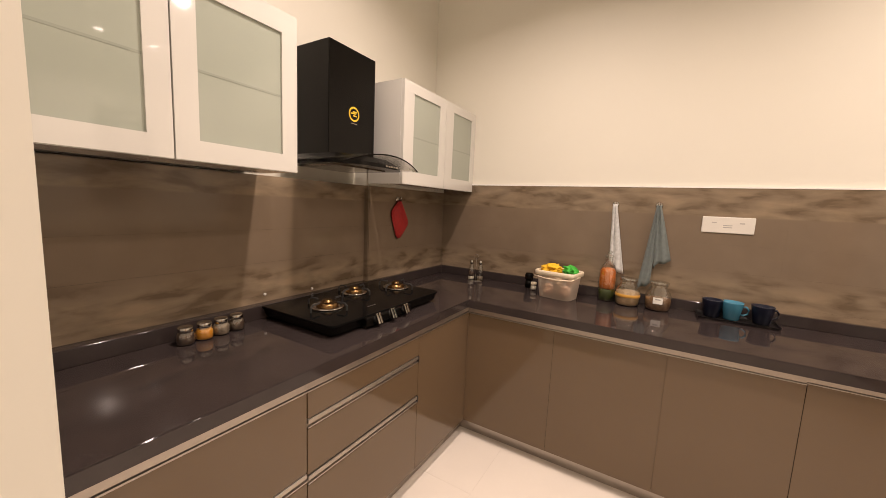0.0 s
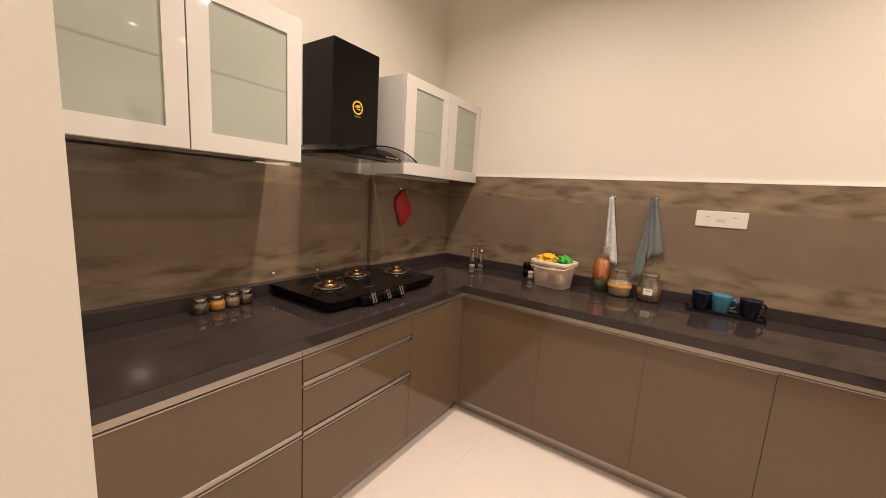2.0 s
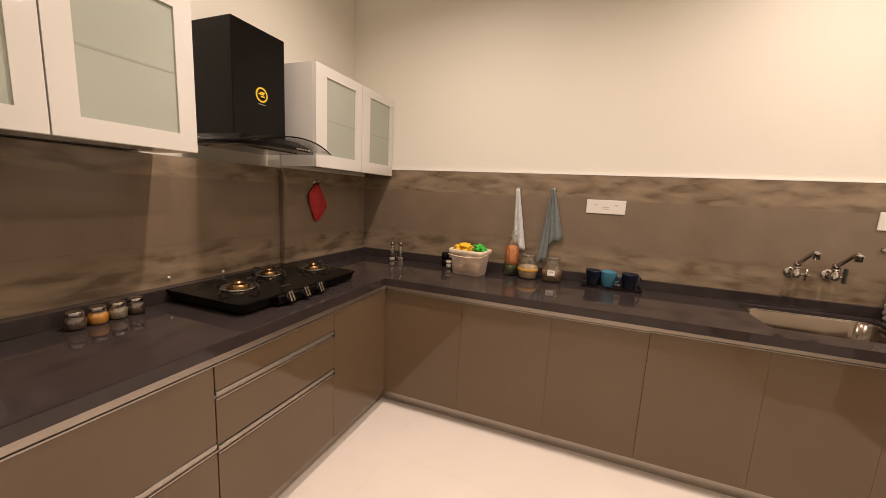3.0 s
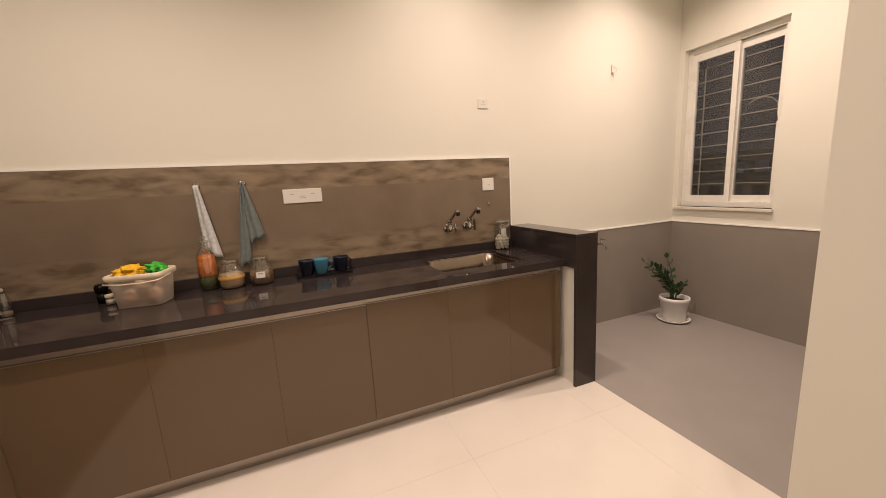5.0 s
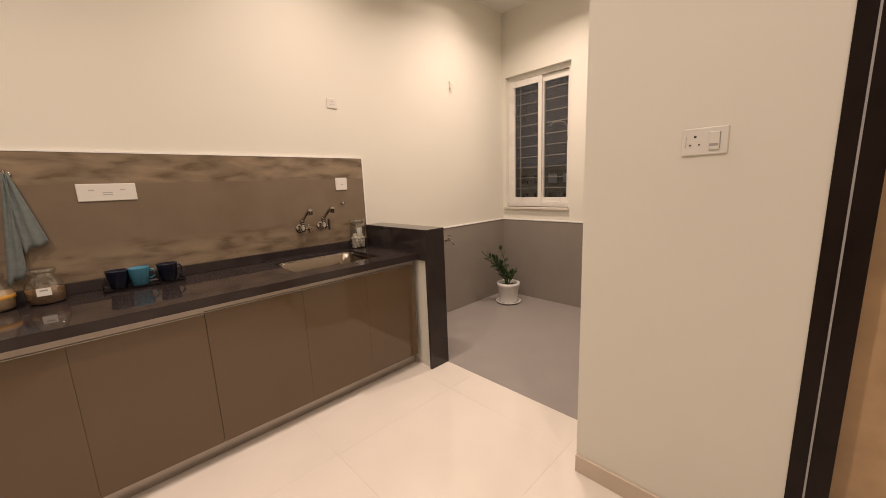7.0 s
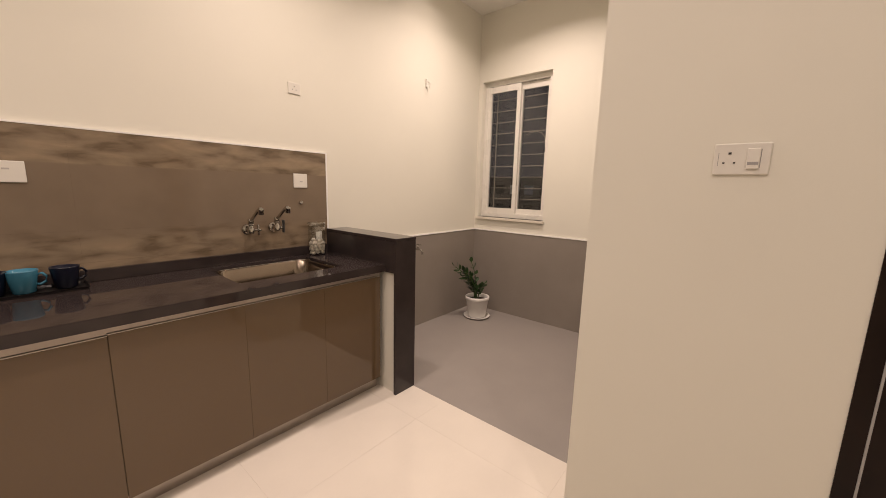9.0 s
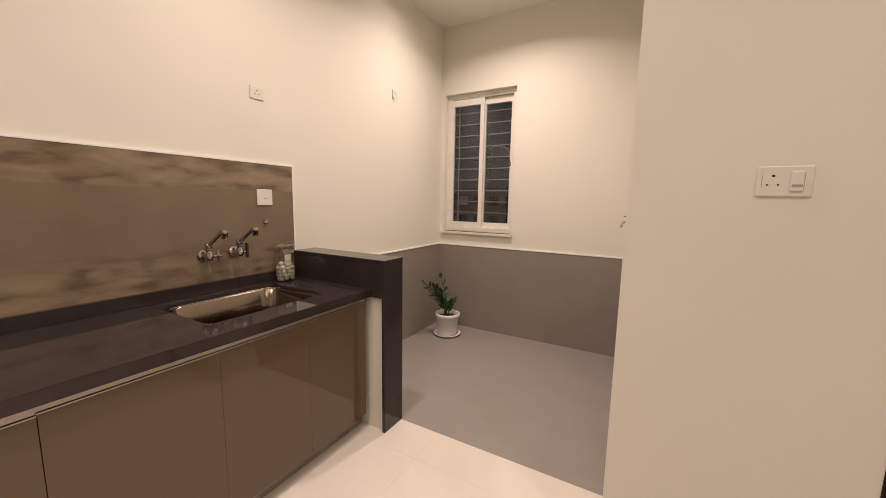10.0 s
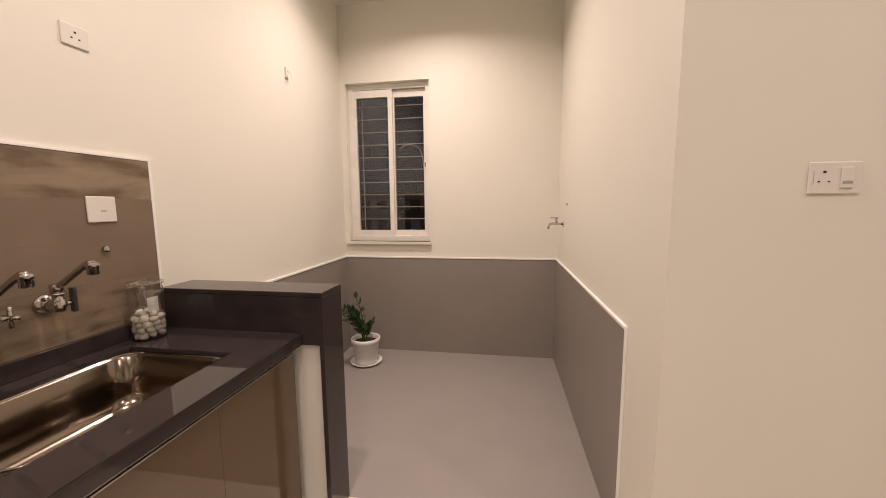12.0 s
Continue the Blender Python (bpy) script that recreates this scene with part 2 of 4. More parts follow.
def plate(xs, ys, filled, z0, z1, axes="xyz"):
    """A slab on a grid of cells, open where filled(i, j) is false; axes says which world axes the grid runs along."""
    bm = bmesh.new()
    memo = {}

    def v(i, j, k):
        if (i, j, k) not in memo:
            a = {axes[0]: xs[i], axes[1]: ys[j], axes[2]: (z0, z1)[k]}
            memo[i, j, k] = bm.verts.new((a["x"], a["y"], a["z"]))
        return memo[i, j, k]
    nx, ny = len(xs) - 1, len(ys) - 1
    ok = lambda i, j: 0 <= i < nx and 0 <= j < ny and filled(i, j)
    for i in range(nx):
        for j in range(ny):
            if not ok(i, j):
                continue
            bm.faces.new([v(i, j, 1), v(i + 1, j, 1), v(i + 1, j + 1, 1), v(i, j + 1, 1)])
            bm.faces.new([v(i, j + 1, 0), v(i + 1, j + 1, 0), v(i + 1, j, 0), v(i, j, 0)])
            for di, dj, a, b in ((-1, 0, (0, 1), (0, 0)), (1, 0, (1, 0), (1, 1)), (0, -1, (0, 0), (1, 0)), (0, 1, (1, 1), (0, 1))):
                if not ok(i + di, j + dj):
                    bm.faces.new([v(i + a[0], j + a[1], 0), v(i + b[0], j + b[1], 0), v(i + b[0], j + b[1], 1), v(i + a[0], j + a[1], 1)])
    return bm


def lathe(profile, seg=24, bm=None, at=(0, 0, 0)):
    """A body turned round z from (radius, height) pairs."""
    bm = bm or bmesh.new()
    rings = []
    for r, z in profile:
        if r < 1e-5:
            rings.append([bm.verts.new((at[0], at[1], at[2] + z))])
        else:
            rings.append([bm.verts.new((at[0] + r * math.cos(6.28318 * i / seg), at[1] + r * math.sin(6.28318 * i / seg), at[2] + z)) for i in range(seg)])
    for a, b in zip(rings, rings[1:]):
        for i in range(seg):
            j = (i + 1) % seg
            if len(a) == 1 and len(b) > 1:
                bm.faces.new([a[0], b[j], b[i]])
            elif len(b) == 1 and len(a) > 1:
                bm.faces.new([a[i], a[j], b[0]])
            elif len(a) > 1:
                bm.faces.new([a[i], a[j], b[j], b[i]])
    return bm


def tube(points, radius, seg=10, bm=None, taper=None):
    """A round bar along points."""
    bm = bm or bmesh.new()
    pts = [Vector(p) for p in points]
    rings = []
    for k, p in enumerate(pts):
        d = (pts[min(k + 1, len(pts) - 1)] - pts[max(k - 1, 0)]).normalized()
        up = Vector((0, 0, 1)) if abs(d.z) < 0.9 else Vector((1, 0, 0))
        s = d.cross(up).normalized()
        u = s.cross(d)
        r = radius if taper is None else radius + (taper - radius) * k / (len(pts) - 1)
        rings.append([bm.verts.new(p + r * (math.cos(6.28318 * i / seg) * s + math.sin(6.28318 * i / seg) * u)) for i in range(seg)])
    for a, b in zip(rings, rings[1:]):
        for i in range(seg):
            bm.faces.new([a[i], a[(i + 1) % seg], b[(i + 1) % seg], b[i]])
    bm.faces.new(rings[0][::-1])
    bm.faces.new(rings[-1])
    return bm


def sphere(r, at, bm=None, squash=1.0, sub=2):
    bm = bm or bmesh.new()
    res = bmesh.ops.create_icosphere(bm, subdivisions=sub, radius=r)
    for v in res["verts"]:
        v.co = Vector((v.co.x + at[0], v.co.y + at[1], v.co.z * squash + at[2]))
    return bm


def rounded(w, d, r, seg=5):
    """Corner points of a rounded rectangle about the origin."""
    pts = []
    for cx, cy, a0 in ((w / 2 - r, d / 2 - r, 0), (-w / 2 + r, d / 2 - r, 90), (-w / 2 + r, -d / 2 + r, 180), (w / 2 - r, -d / 2 + r, 270)):
        for k in range(seg + 1):
            a = radians(a0 + 90 * k / seg)
            pts.append((cx + r * math.cos(a), cy + r * math.sin(a)))
    return pts


def loft(rings, bm=None, close_first=False, close_last=False):
    bm = bm or bmesh.new()
    vr = [[bm.verts.new(p) for p in ring] for ring in rings]
    n = len(vr[0])
    for a, b in zip(vr, vr[1:]):
        for i in range(n):
            bm.faces.new([a[i], a[(i + 1) % n], b[(i + 1) % n], b[i]])
    if close_first:
        bm.faces.new(vr[0][::-1])
    if close_last:
        bm.faces.new(vr[-1])
    return bm


def structure(name, bm, mat, label, category):
    return tagged(part(name, bm, mat), label, category, kind="structure")


# ---- the shell ----
XH, XC, YC = -0.12, 0.0, -0.89          # hob wall, corner pier face, where the pier begins
XN, XU, YR, XE = 3.255, 5.384, -1.98, 3.60   # near wall, window wall, utility right wall, edge of the grey floor
YW, XW = -2.496, 1.24                   # stub wall beside the counter
SOUTH = -4.3

structure("wall_west", boxed(XH - 0.15, XH, SOUTH, 0.0, 0, CEIL), M_WALL, "cream painted wall behind the hob counter", "wall")
structure("pier", boxed(XH, XC, YC, 0.0, 0, 2.10), M_WALL, "cream painted corner pier beside the hob", "wall")
structure("wall_north", boxed(XH - 0.15, XU + 0.2, 0.0, 0.15, 0, CEIL), M_WALL, "cream painted wall behind the sink counter", "wall")
WIN = (-0.84, -0.05, 1.065, 2.517)
structure("wall_east", plate([YR - 0.15, WIN[0], WIN[1], 0.0], [0, WIN[2], WIN[3], CEIL], lambda i, j: not (i == 1 and j == 1), XU, XU + 0.2, "yzx"),
          M_WALL, "cream painted utility wall with a window opening", "wall")
structure("wall_utility_south", boxed(XN, XU, YR - 0.15, YR, 0, CEIL), M_WALL, "cream painted side wall of the utility corner", "wall")
DOOR = (-3.62, -2.672, 2.10)
structure("wall_near", plate([SOUTH, DOOR[0], DOOR[1], YR - 0.15], [0, DOOR[2], CEIL], lambda i, j: not (i == 1 and j == 0), XN, XN + 0.15, "yzx"),
          M_WALL, "cream painted wall with a socket and a doorway", "wall")
structure("wall_stub", boxed(XH, XW, YW - 0.16, YW, 0, CEIL), M_WALL, "cream painted stub wall at the end of the counter", "wall")
structure("wall_south", boxed(XH - 0.15, XU + 0.2, SOUTH - 0.15, SOUTH, 0, CEIL), M_WALL, "plain cream wall closing the room", "wall")
structure("wall_hall", boxed(XU, XU + 0.2, SOUTH, YR - 0.15, 0, CEIL), M_WALL, "plain cream wall of the hall beyond the doorway", "wall")
structure("ceiling", boxed(XH - 0.15, XU + 0.2, SOUTH - 0.15, 0.15, CEIL, CEIL + 0.15), M_CEIL, "plain white plastered ceiling", "ceiling")

floor = structure("floor", boxed(XH - 0.15, XU + 0.2, SOUTH - 0.15, 0.15, -0.2, -0.0012), M_GROUT, "floor bed under cream vitrified tiles", "floor")
utility_floor = structure("floor_utility", boxed(XE, XU, YR, 0.0, -0.0012, 0.0), M_GREYF, "matt grey tiled floor of the utility corner", "floor")

# wall tiles of the utility corner and its white edge strip
DADO = 0.912
structure("dado_north", boxed(XE, XU, -0.008, 0.0, 0, DADO), M_GREY, "matt grey wall tile up to waist height", "wall tile")
structure("dado_east", boxed(XU - 0.008, XU, YR + 0.008, -0.008, 0, DADO), M_GREY, "matt grey wall tile under the window", "wall tile")
structure("dado_south", boxed(3.56, XU, YR, YR + 0.008, 0, DADO), M_GREY, "matt grey wall tile on the side wall", "wall tile")
bm = bmesh.new()
box(bm, XE, XU, -0.014, 0, DADO, DADO + 0.011)
box(bm, XU - 0.014, XU, YR + 0.014, -0.014, DADO, DADO + 0.011)
box(bm, 3.56, XU, YR, YR + 0.014, DADO, DADO + 0.011)
box(bm, 3.552, 3.56, YR, YR + 0.011, 0, DADO + 0.009)
structure("trim_dado", bm, M_TRIM, "thin white edge strip over grey tiles", "trim")
structure("baseboard", boxed(XN - 0.012, XN, -2.67, YR + 0.0, 0, 0.085, 0.002), M_BASEB, "beige tile skirting", "skirting")

# ---- backsplash ----
TILE_B, TILE_T = 0.94, 1.593
TILE_TH = 1.527
XT = -0.030                               # built-out tiling behind the hob
backs = structure("backsplash_bed", boxed(XC, 3.44, -0.004, 0.0, 0.87, TILE_T - 0.002), M_TGROUT, "taupe veined wall tiles behind the sink counter", "backsplash")
backh = structure("backsplash_bed_hob", boxed(XH, XT + 0.004, YW, YC, 0.80, TILE_TH - 0.002), M_TGROUT, "taupe veined wall tiles behind the hob", "backsplash")
backp = structure("backsplash_bed_pier", boxed(XC, XC + 0.004, YC, -0.004, 0.87, TILE_TH - 0.002), M_TGROUT, "taupe veined wall tiles on the pier", "backsplash")
bm = bmesh.new()
box(bm, XC + 0.26, 3.452, -0.012, 0, TILE_T, TILE_T + 0.008)
box(bm, 3.44, 3.452, -0.012, 0, 1.05, TILE_T)
structure("trim_backsplash", bm, M_TRIM, "thin white edge strip over wall tiles", "trim")


def tiles(parent, cuts, rows, place):
    for a, b in zip(cuts, cuts[1:]):
        for c, d in zip(rows, rows[1:]):
            x0, x1, y0, y1, z0, z1 = place(a + 0.0001, b - 0.0001, c + 0.0002, d - 0.0002)
            part("tile", boxed(x0, x1, y0, y1, z0, z1), M_TILE, parent)


ROWS_Z = [0.87, 0.969, 1.124, 1.279, 1.434, TILE_T]
tiles(backs, [0.011, 0.92, 2.12, 3.44], ROWS_Z, lambda a, b, c, d: (a, b, -0.010, -0.004, c, d))
tiles(backh, [YW, -1.69, YC - 0.011], [0.87, 0.969, 1.124, 1.279, 1.434, TILE_TH], lambda a, b, c, d: (XT + 0.004, XT + 0.010, a, b, c, d))
tiles(backp, [YC, -0.011], [0.87, 0.969, 1.124, 1.279, 1.434, TILE_TH], lambda a, b, c, d: (XC + 0.004, XC + 0.010, a, b, c, d))
part("tile", boxed(XT + 0.011, XC + 0.010, YC - 0.010, YC - 0.0045, 0.87, TILE_TH), M_TILE, backp)

# ---- worktop ----
CT, CB = 0.877, 0.832
FX, FY = 0.620, -0.685                     # worktop front edges
SINK = (2.610, 3.205, -0.535, -0.108)
xs = [XT + 0.011, XC + 0.011, FX, SINK[0], SINK[1], 3.43]
ys = [YW, YC - 0.011, FY, SINK[2], SINK[3], -0.011]


def has_top(i, j):
    if i == 0:
        return j == 0
    if i == 1:
        return True
    return j >= 2 and not (i == 3 and j == 3)


bm = plate(xs, ys, has_top, CB, CT)
bmesh.ops.remove_doubles(bm, verts=bm.verts, dist=1e-5)
sharp = [e for e in bm.edges if len(e.link_faces) == 2 and e.calc_face_angle(0) > 1.0 and max(v.co.z for v in e.verts) > CT - 1e-4 and min(v.co.z for v in e.verts) > CT - 1e-4]
bmesh.ops.bevel(bm, geom=sharp, offset=0.003, segments=2, affect="EDGES")
worktop = tagged(part("worktop", bm, M_GRANITE), "polished dark grey granite worktop in an L shape", "worktop")
US = 0.937
bm = bmesh.new()
box(bm, XT + 0.011, XC + 0.033, YW, YC - 0.011, CT, US, 0.002)
box(bm, XC + 0.011, XC + 0.033, YC - 0.011, -0.031, CT, US, 0.002)
box(bm, XC + 0.011, 3.43, -0.031, -0.011, CT, US, 0.002)
part("upstand", bm, M_GRANITE, worktop)

# granite-clad half wall beside the sink
HW0, HW1, HWY, HWT = 3.432, 3.60, -0.775, 1.05
half = structure("half_wall", boxed(HW0 + 0.018, HW1 - 0.002, HWY + 0.02, -0.012, 0, HWT - 0.02), M_WALL, "plastered half wall with dark granite cladding beside the sink", "half wall")
part("granite_cap", boxed(HW0 - 0.0008, HW1 + 0.010, HWY - 0.001, -0.012, HWT - 0.02, HWT, 0.003), M_GRANITE, half)
part("granite_side", boxed(HW0, HW0 + 0.018, HWY + 0.02, -0.012, CB - 0.005, HWT - 0.02), M_GRANITE, half)
part("granite_end", boxed(HW0, HW1 + 0.008, HWY, HWY + 0.02, 0, HWT - 0.02, 0.001), M_GRANITE, half)
part("grey_tile", boxed(HW1 - 0.002, HW1 + 0.006, HWY + 0.02, -0.012, 0, DADO), M_GREY, half)

# ---- base cabinets ----
DX, DY = 0.611, -0.652                    # door fronts
TOE = 0.10


def front_a(name, y0, y1, z0, z1, parent, gap=0.0012, bevel=0.0015):
    return part(name, boxed(DX - 0.018, DX, y0 + gap, y1 - gap, z0, z1, bevel), M_DOORF, parent)


def profile_a(y0, y1, z, parent):
    """Aluminium grip rail with a lip above a shadow groove."""
    bm = bmesh.new()
    box(bm, DX - 0.020, DX + 0.003, y0, y1, z - 0.006, z + 0.010, 0.002)
    box(bm, DX - 0.020, DX - 0.008, y0, y1, z - 0.016, z - 0.006)
    box(bm, DX - 0.020, DX + 0.002, y0, y1, z - 0.021, z - 0.016)
    return part("grip_rail", bm, M_ALU, parent, "brushed aluminium grip rail")


def unit_a(name, y0, y1, label):
    cab = thing(name, (0, 0, 0), label, "base cabinet", "base cabinets")
    part("carcass", boxed(XH + 0.02, DX - 0.021, y0, y1, TOE, 0.80), M_CARC, cab)
    bm = bmesh.new()
    box(bm, DX - 0.020, DX - 0.002, y0, y1, 0.803, CB - 0.001)
    box(bm, DX - 0.020, DX + 0.002, y0, y1, 0.795, 0.800)
    part("top_rail", bm, M_ALU, cab, "brushed aluminium grip rail")
    return cab


YD = -2.446
structure("trim_counter_end", boxed(XH, DX - 0.001, YW, YD - 0.002, 0, CB), M_WALL, "cream painted filler between wall and drawers", "filler panel")
c = unit_a("drawer_unit", YD, -1.817, "glossy taupe two-drawer kitchen unit with aluminium rails")
front_a("drawer_front", YD, -1.817, 0.508, 0.794, c)
front_a("drawer_front", YD, -1.817, TOE, 0.470, c)
profile_a(YD, -1.819, 0.495, c)
c = unit_a("drawer_unit", -1.815, -1.172, "glossy taupe three-drawer kitchen unit with aluminium rails")
front_a("drawer_front", -1.815, -1.172, 0.701, 0.794, c)
front_a("drawer_front", -1.815, -1.172, 0.497, 0.664, c)
front_a("drawer_front", -1.815, -1.172, TOE, 0.456, c)
profile_a(-1.813, -1.178, 0.688, c)
profile_a(-1.813, -1.175, 0.481, c)
part("end_cap", boxed(DX - 0.018, DX + 0.004, -1.178, -1.172, 0.668, 0.698), M_DARK, c)
part("end_cap", boxed(DX - 0.018, DX + 0.004, -1.175, -1.169, 0.461, 0.491), M_DARK, c)
c = unit_a("corner_unit", -1.170, -0.652, "glossy taupe corner cabinet with a plain front")
front_a("door", -1.1725, -0.6505, TOE, 0.794, c, 0.0003, 0.0)

DOORS_B = [0.6112, 1.122, 1.636, 2.104, 2.585, 3.005, 3.408]
for k, (a, b) in enumerate(zip(DOORS_B, DOORS_B[1:])):
    drop = 0.0 if k > 2 else 0.006
    cab = thing("base_cabinet", (0, 0, 0), "glossy taupe base cabinet under the granite worktop", "base cabinet", "base cabinets")
    if k in (4, 5):
        bm = boxed(a, b, DY + 0.021, -0.02, TOE, 0.60)
    else:
        bm = boxed(a, b, DY + 0.021, -0.02, TOE, 0.79)
    part("carcass", bm, M_CARC, cab)
    part("door", boxed(a + (0.0016 if k == 3 else 0.0004), b - 0.0004, DY, DY + 0.018, TOE, 0.795 - drop, 0.0007), M_DOORF, cab)
    bm = bmesh.new()
    box(bm, a, b, DY + 0.004, DY + 0.020, 0.803 - drop, CB - 0.001 - drop)
    box(bm, a, b, DY - 0.0005, DY + 0.020, 0.796 - drop, 0.8005 - drop)
    part("top_rail", bm, M_ALU, cab, "brushed aluminium grip rail")
bm = bmesh.new()
box(bm, 0.02, 0.558, YD, -0.585, 0, TOE - 0.002)
box(bm, 0.02, 3.43, -0.585, -0.02, 0, TOE - 0.002)
tagged(part("plinth", bm, M_ALU), "brushed aluminium plinth under the base cabinets", "plinth", kind="structure")

# ---- wall cabinets and hood ----
CF = 0.262                                # fronts of the wall cabinets


def wall_cabinet(name, x_back, y0, y1, z0, z1, splits, label):
    """A white wall cabinet: carcass, shelf, framed doors with frosted panes."""
    cab = thing(name, (0, 0, 0), label, "wall cabinet", "wall cabinets")
    bm = bmesh.new()
    t = 0.018
    xd = CF - 0.021
    box(bm, x_back, x_back + 0.008, y0 + t, y1 - t, z0 + t, z1 - t)
    box(bm, x_back, xd, y0, y0 + t, z0, z1)
    box(bm, x_back, xd, y1 - t, y1, z0, z1)
    box(bm, x_back, xd, y0 + t, y1 - t, z0, z0 + t)
    box(bm, x_back, xd, y0 + t, y1 - t, z1 - t, z1)
    part("carcass", bm, M_WHITE, cab)
    zm = (z0 + z1) / 2 - 0.012
    part("shelf", boxed(x_back + 0.01, xd - 0.015, y0 + t, y1 - t, zm - 0.009, zm + 0.009), M_WHITE, cab)
    for a, b, ga, gb, gz0, gz1 in splits:
        bm = plate([a + 0.0015, ga, gb, b - 0.0015], [z0 + 0.001, gz0, gz1, z1 - 0.001], lambda i, j: not (i == 1 and j == 1), CF - 0.02, CF, "yzx")
        e = [e for e in bm.edges if len(e.link_faces) == 2 and e.calc_face_angle(0) > 1]
        bmesh.ops.bevel(bm, geom=e, offset=0.0012, segments=1, affect="EDGES")
        door = part("door", bm, M_WHITE, cab, "glossy white door frame")
        part("pane", boxed(CF - 0.012, CF - 0.007, ga - 0.004, gb + 0.004, gz0 - 0.004, gz1 + 0.004), M_FROST, door, "pale green frosted glass pane")
        part("shelf_shade", boxed(CF - 0.007, CF - 0.0062, ga, gb, zm - 0.004, zm + 0.004), M_FROSTLINE, door)
    return cab


wall_cabinet("wall_cabinet", XH + 0.001, -2.452, -1.588, 1.532, 2.122,
             [(-2.452, -2.022, -2.385, -2.090, 1.598, 2.045), (-2.020, -1.588, -1.950, -1.655, 1.598, 2.045)],
             "glossy white wall cabinet with two frosted glass doors")
wall_cabinet("wall_cabinet", XC + 0.001, -0.898, -0.004, 1.540, 2.118,
             [(-0.898, -0.440, -0.802, -0.512, 1.615, 2.058), (-0.438, -0.004, -0.340, -0.062, 1.617, 2.062)],
             "glossy white wall cabinet with two narrow frosted glass doors")

hood = thing("cooker_hood", (XH, -1.165, 1.62), "black chimney cooker hood with a curved glass canopy", "cooker hood")
hb = -1.165


def hooded(name, bm, mat, label="", smooth=False):
    bmesh.ops.translate(bm, verts=bm.verts, vec=(-XH, -hb, -1.62))
    return part(name, bm, mat, hood, label, smooth)


hooded("chimney", boxed(XH + 0.001, 0.142, -1.325, -1.005, 1.650, 2.185, 0.004), M_BLACK)
bm = bmesh.new()
lo = [(XH + 0.001, -1.40), (0.27, -1.40), (0.33, -1.30), (0.345, -1.165), (0.33, -1.03), (0.27, -0.93), (XH + 0.001, -0.93)]
hi = [(XH + 0.001, -1.36), (0.23, -1.36), (0.27, -1.28), (0.285, -1.165), (0.27, -1.05), (0.23, -0.97), (XH + 0.001, -0.97)]
loft([[(x, y, 1.600) for x, y in lo], [(x, y, 1.618) for x, y in lo], [(x, y, 1.651) for x, y in hi]], bm, True, True)
hooded("body", bm, M_BLACK)
hooded("filter", plate([-0.06, 0.22], [-1.33, -1.0], lambda i, j: True, 1.595, 1.600), M_STEEL, "steel grease filter")
bm = bmesh.new()
n = 16
top, bot = [], []
for k in range(n + 1):
    s = -1 + 2 * k / n
    y = hb + s * 0.262
    z = 1.664 - 0.050 * s * s
    xf = 0.40 - 0.03 * s * s
    top.append((bm.verts.new((XH + 0.002, y, z + 0.006)), bm.verts.new((xf, y, z + 0.006 - 0.012))))
    bot.append((bm.verts.new((XH + 0.002, y, z)), bm.verts.new((xf, y, z - 0.012))))
for k in range(n):
    bm.faces.new([top[k][0], top[k][1], top[k + 1][1], top[k + 1][0]])
    bm.faces.new([bot[k][1], bot[k][0], bot[k + 1][0], bot[k + 1][1]])
    bm.faces.new([top[k][1], bot[k][1], bot[k + 1][1], top[k + 1][1]])
bm.faces.new([top[0][0], bot[0][0], bot[0][1], top[0][1]])
bm.faces.new([top[n][1], bot[n][1], bot[n][0], top[n][0]])
canopy = hooded("canopy", bm, M_CANOPY, "curved smoked glass canopy", True)
bm = bmesh.new()
tube([(0.40 - 0.03 * s * s, hb + s * 0.262, 1.655 - 0.050 * s * s) for s in [-1 + 2 * k / 16 for k in range(17)]], 0.0035, 6, bm)
bmesh.ops.translate(bm, verts=bm.verts, vec=(-XH, -hb, -1.62))
part("edge", bm, M_BLACK, canopy, "dark polished edge")
bm = bmesh.new()
for k in range(5):
    box(bm, 0.3462, 0.3482, -1.14 + k * 0.020, -1.127 + k * 0.020, 1.606, 1.613)
hooded("button_bar", bm, M_ALU)
# round yellow badge with a dark ring and bars
bm = bmesh.new()
disc = lambda r, x: [(x, -1.160 + r * math.cos(6.28318 * i / 28), 1.872 + r * math.sin(6.28318 * i / 28)) for i in range(28)]
loft([disc(0.037, 0.1421), disc(0.037, 0.1429)], bm, True, True)
badge = hooded("badge", bm, M_YELLOW, "round yellow badge")
bm = bmesh.new()
loft([disc(0.028, 0.1430), disc(0.028, 0.1434)], bm, True, True)
hooded("badge_centre", bm, M_BLACK)
bm = bmesh.new()
for dz, c, w in ((0.011, 0.004, 0.014), (0.003, -0.004, 0.017), (-0.008, 0.005, 0.013)):
    box(bm, 0.1434, 0.1439, -1.160 + c - w, -1.160 + c + w, 1.872 + dz - 0.0035, 1.872 + dz + 0.0035)
hooded("badge_print", bm, M_YELLOW)
hooded("badge_line", boxed(0.1421, 0.1428, -1.182, -1.138, 1.823, 1.827), M_ALU)

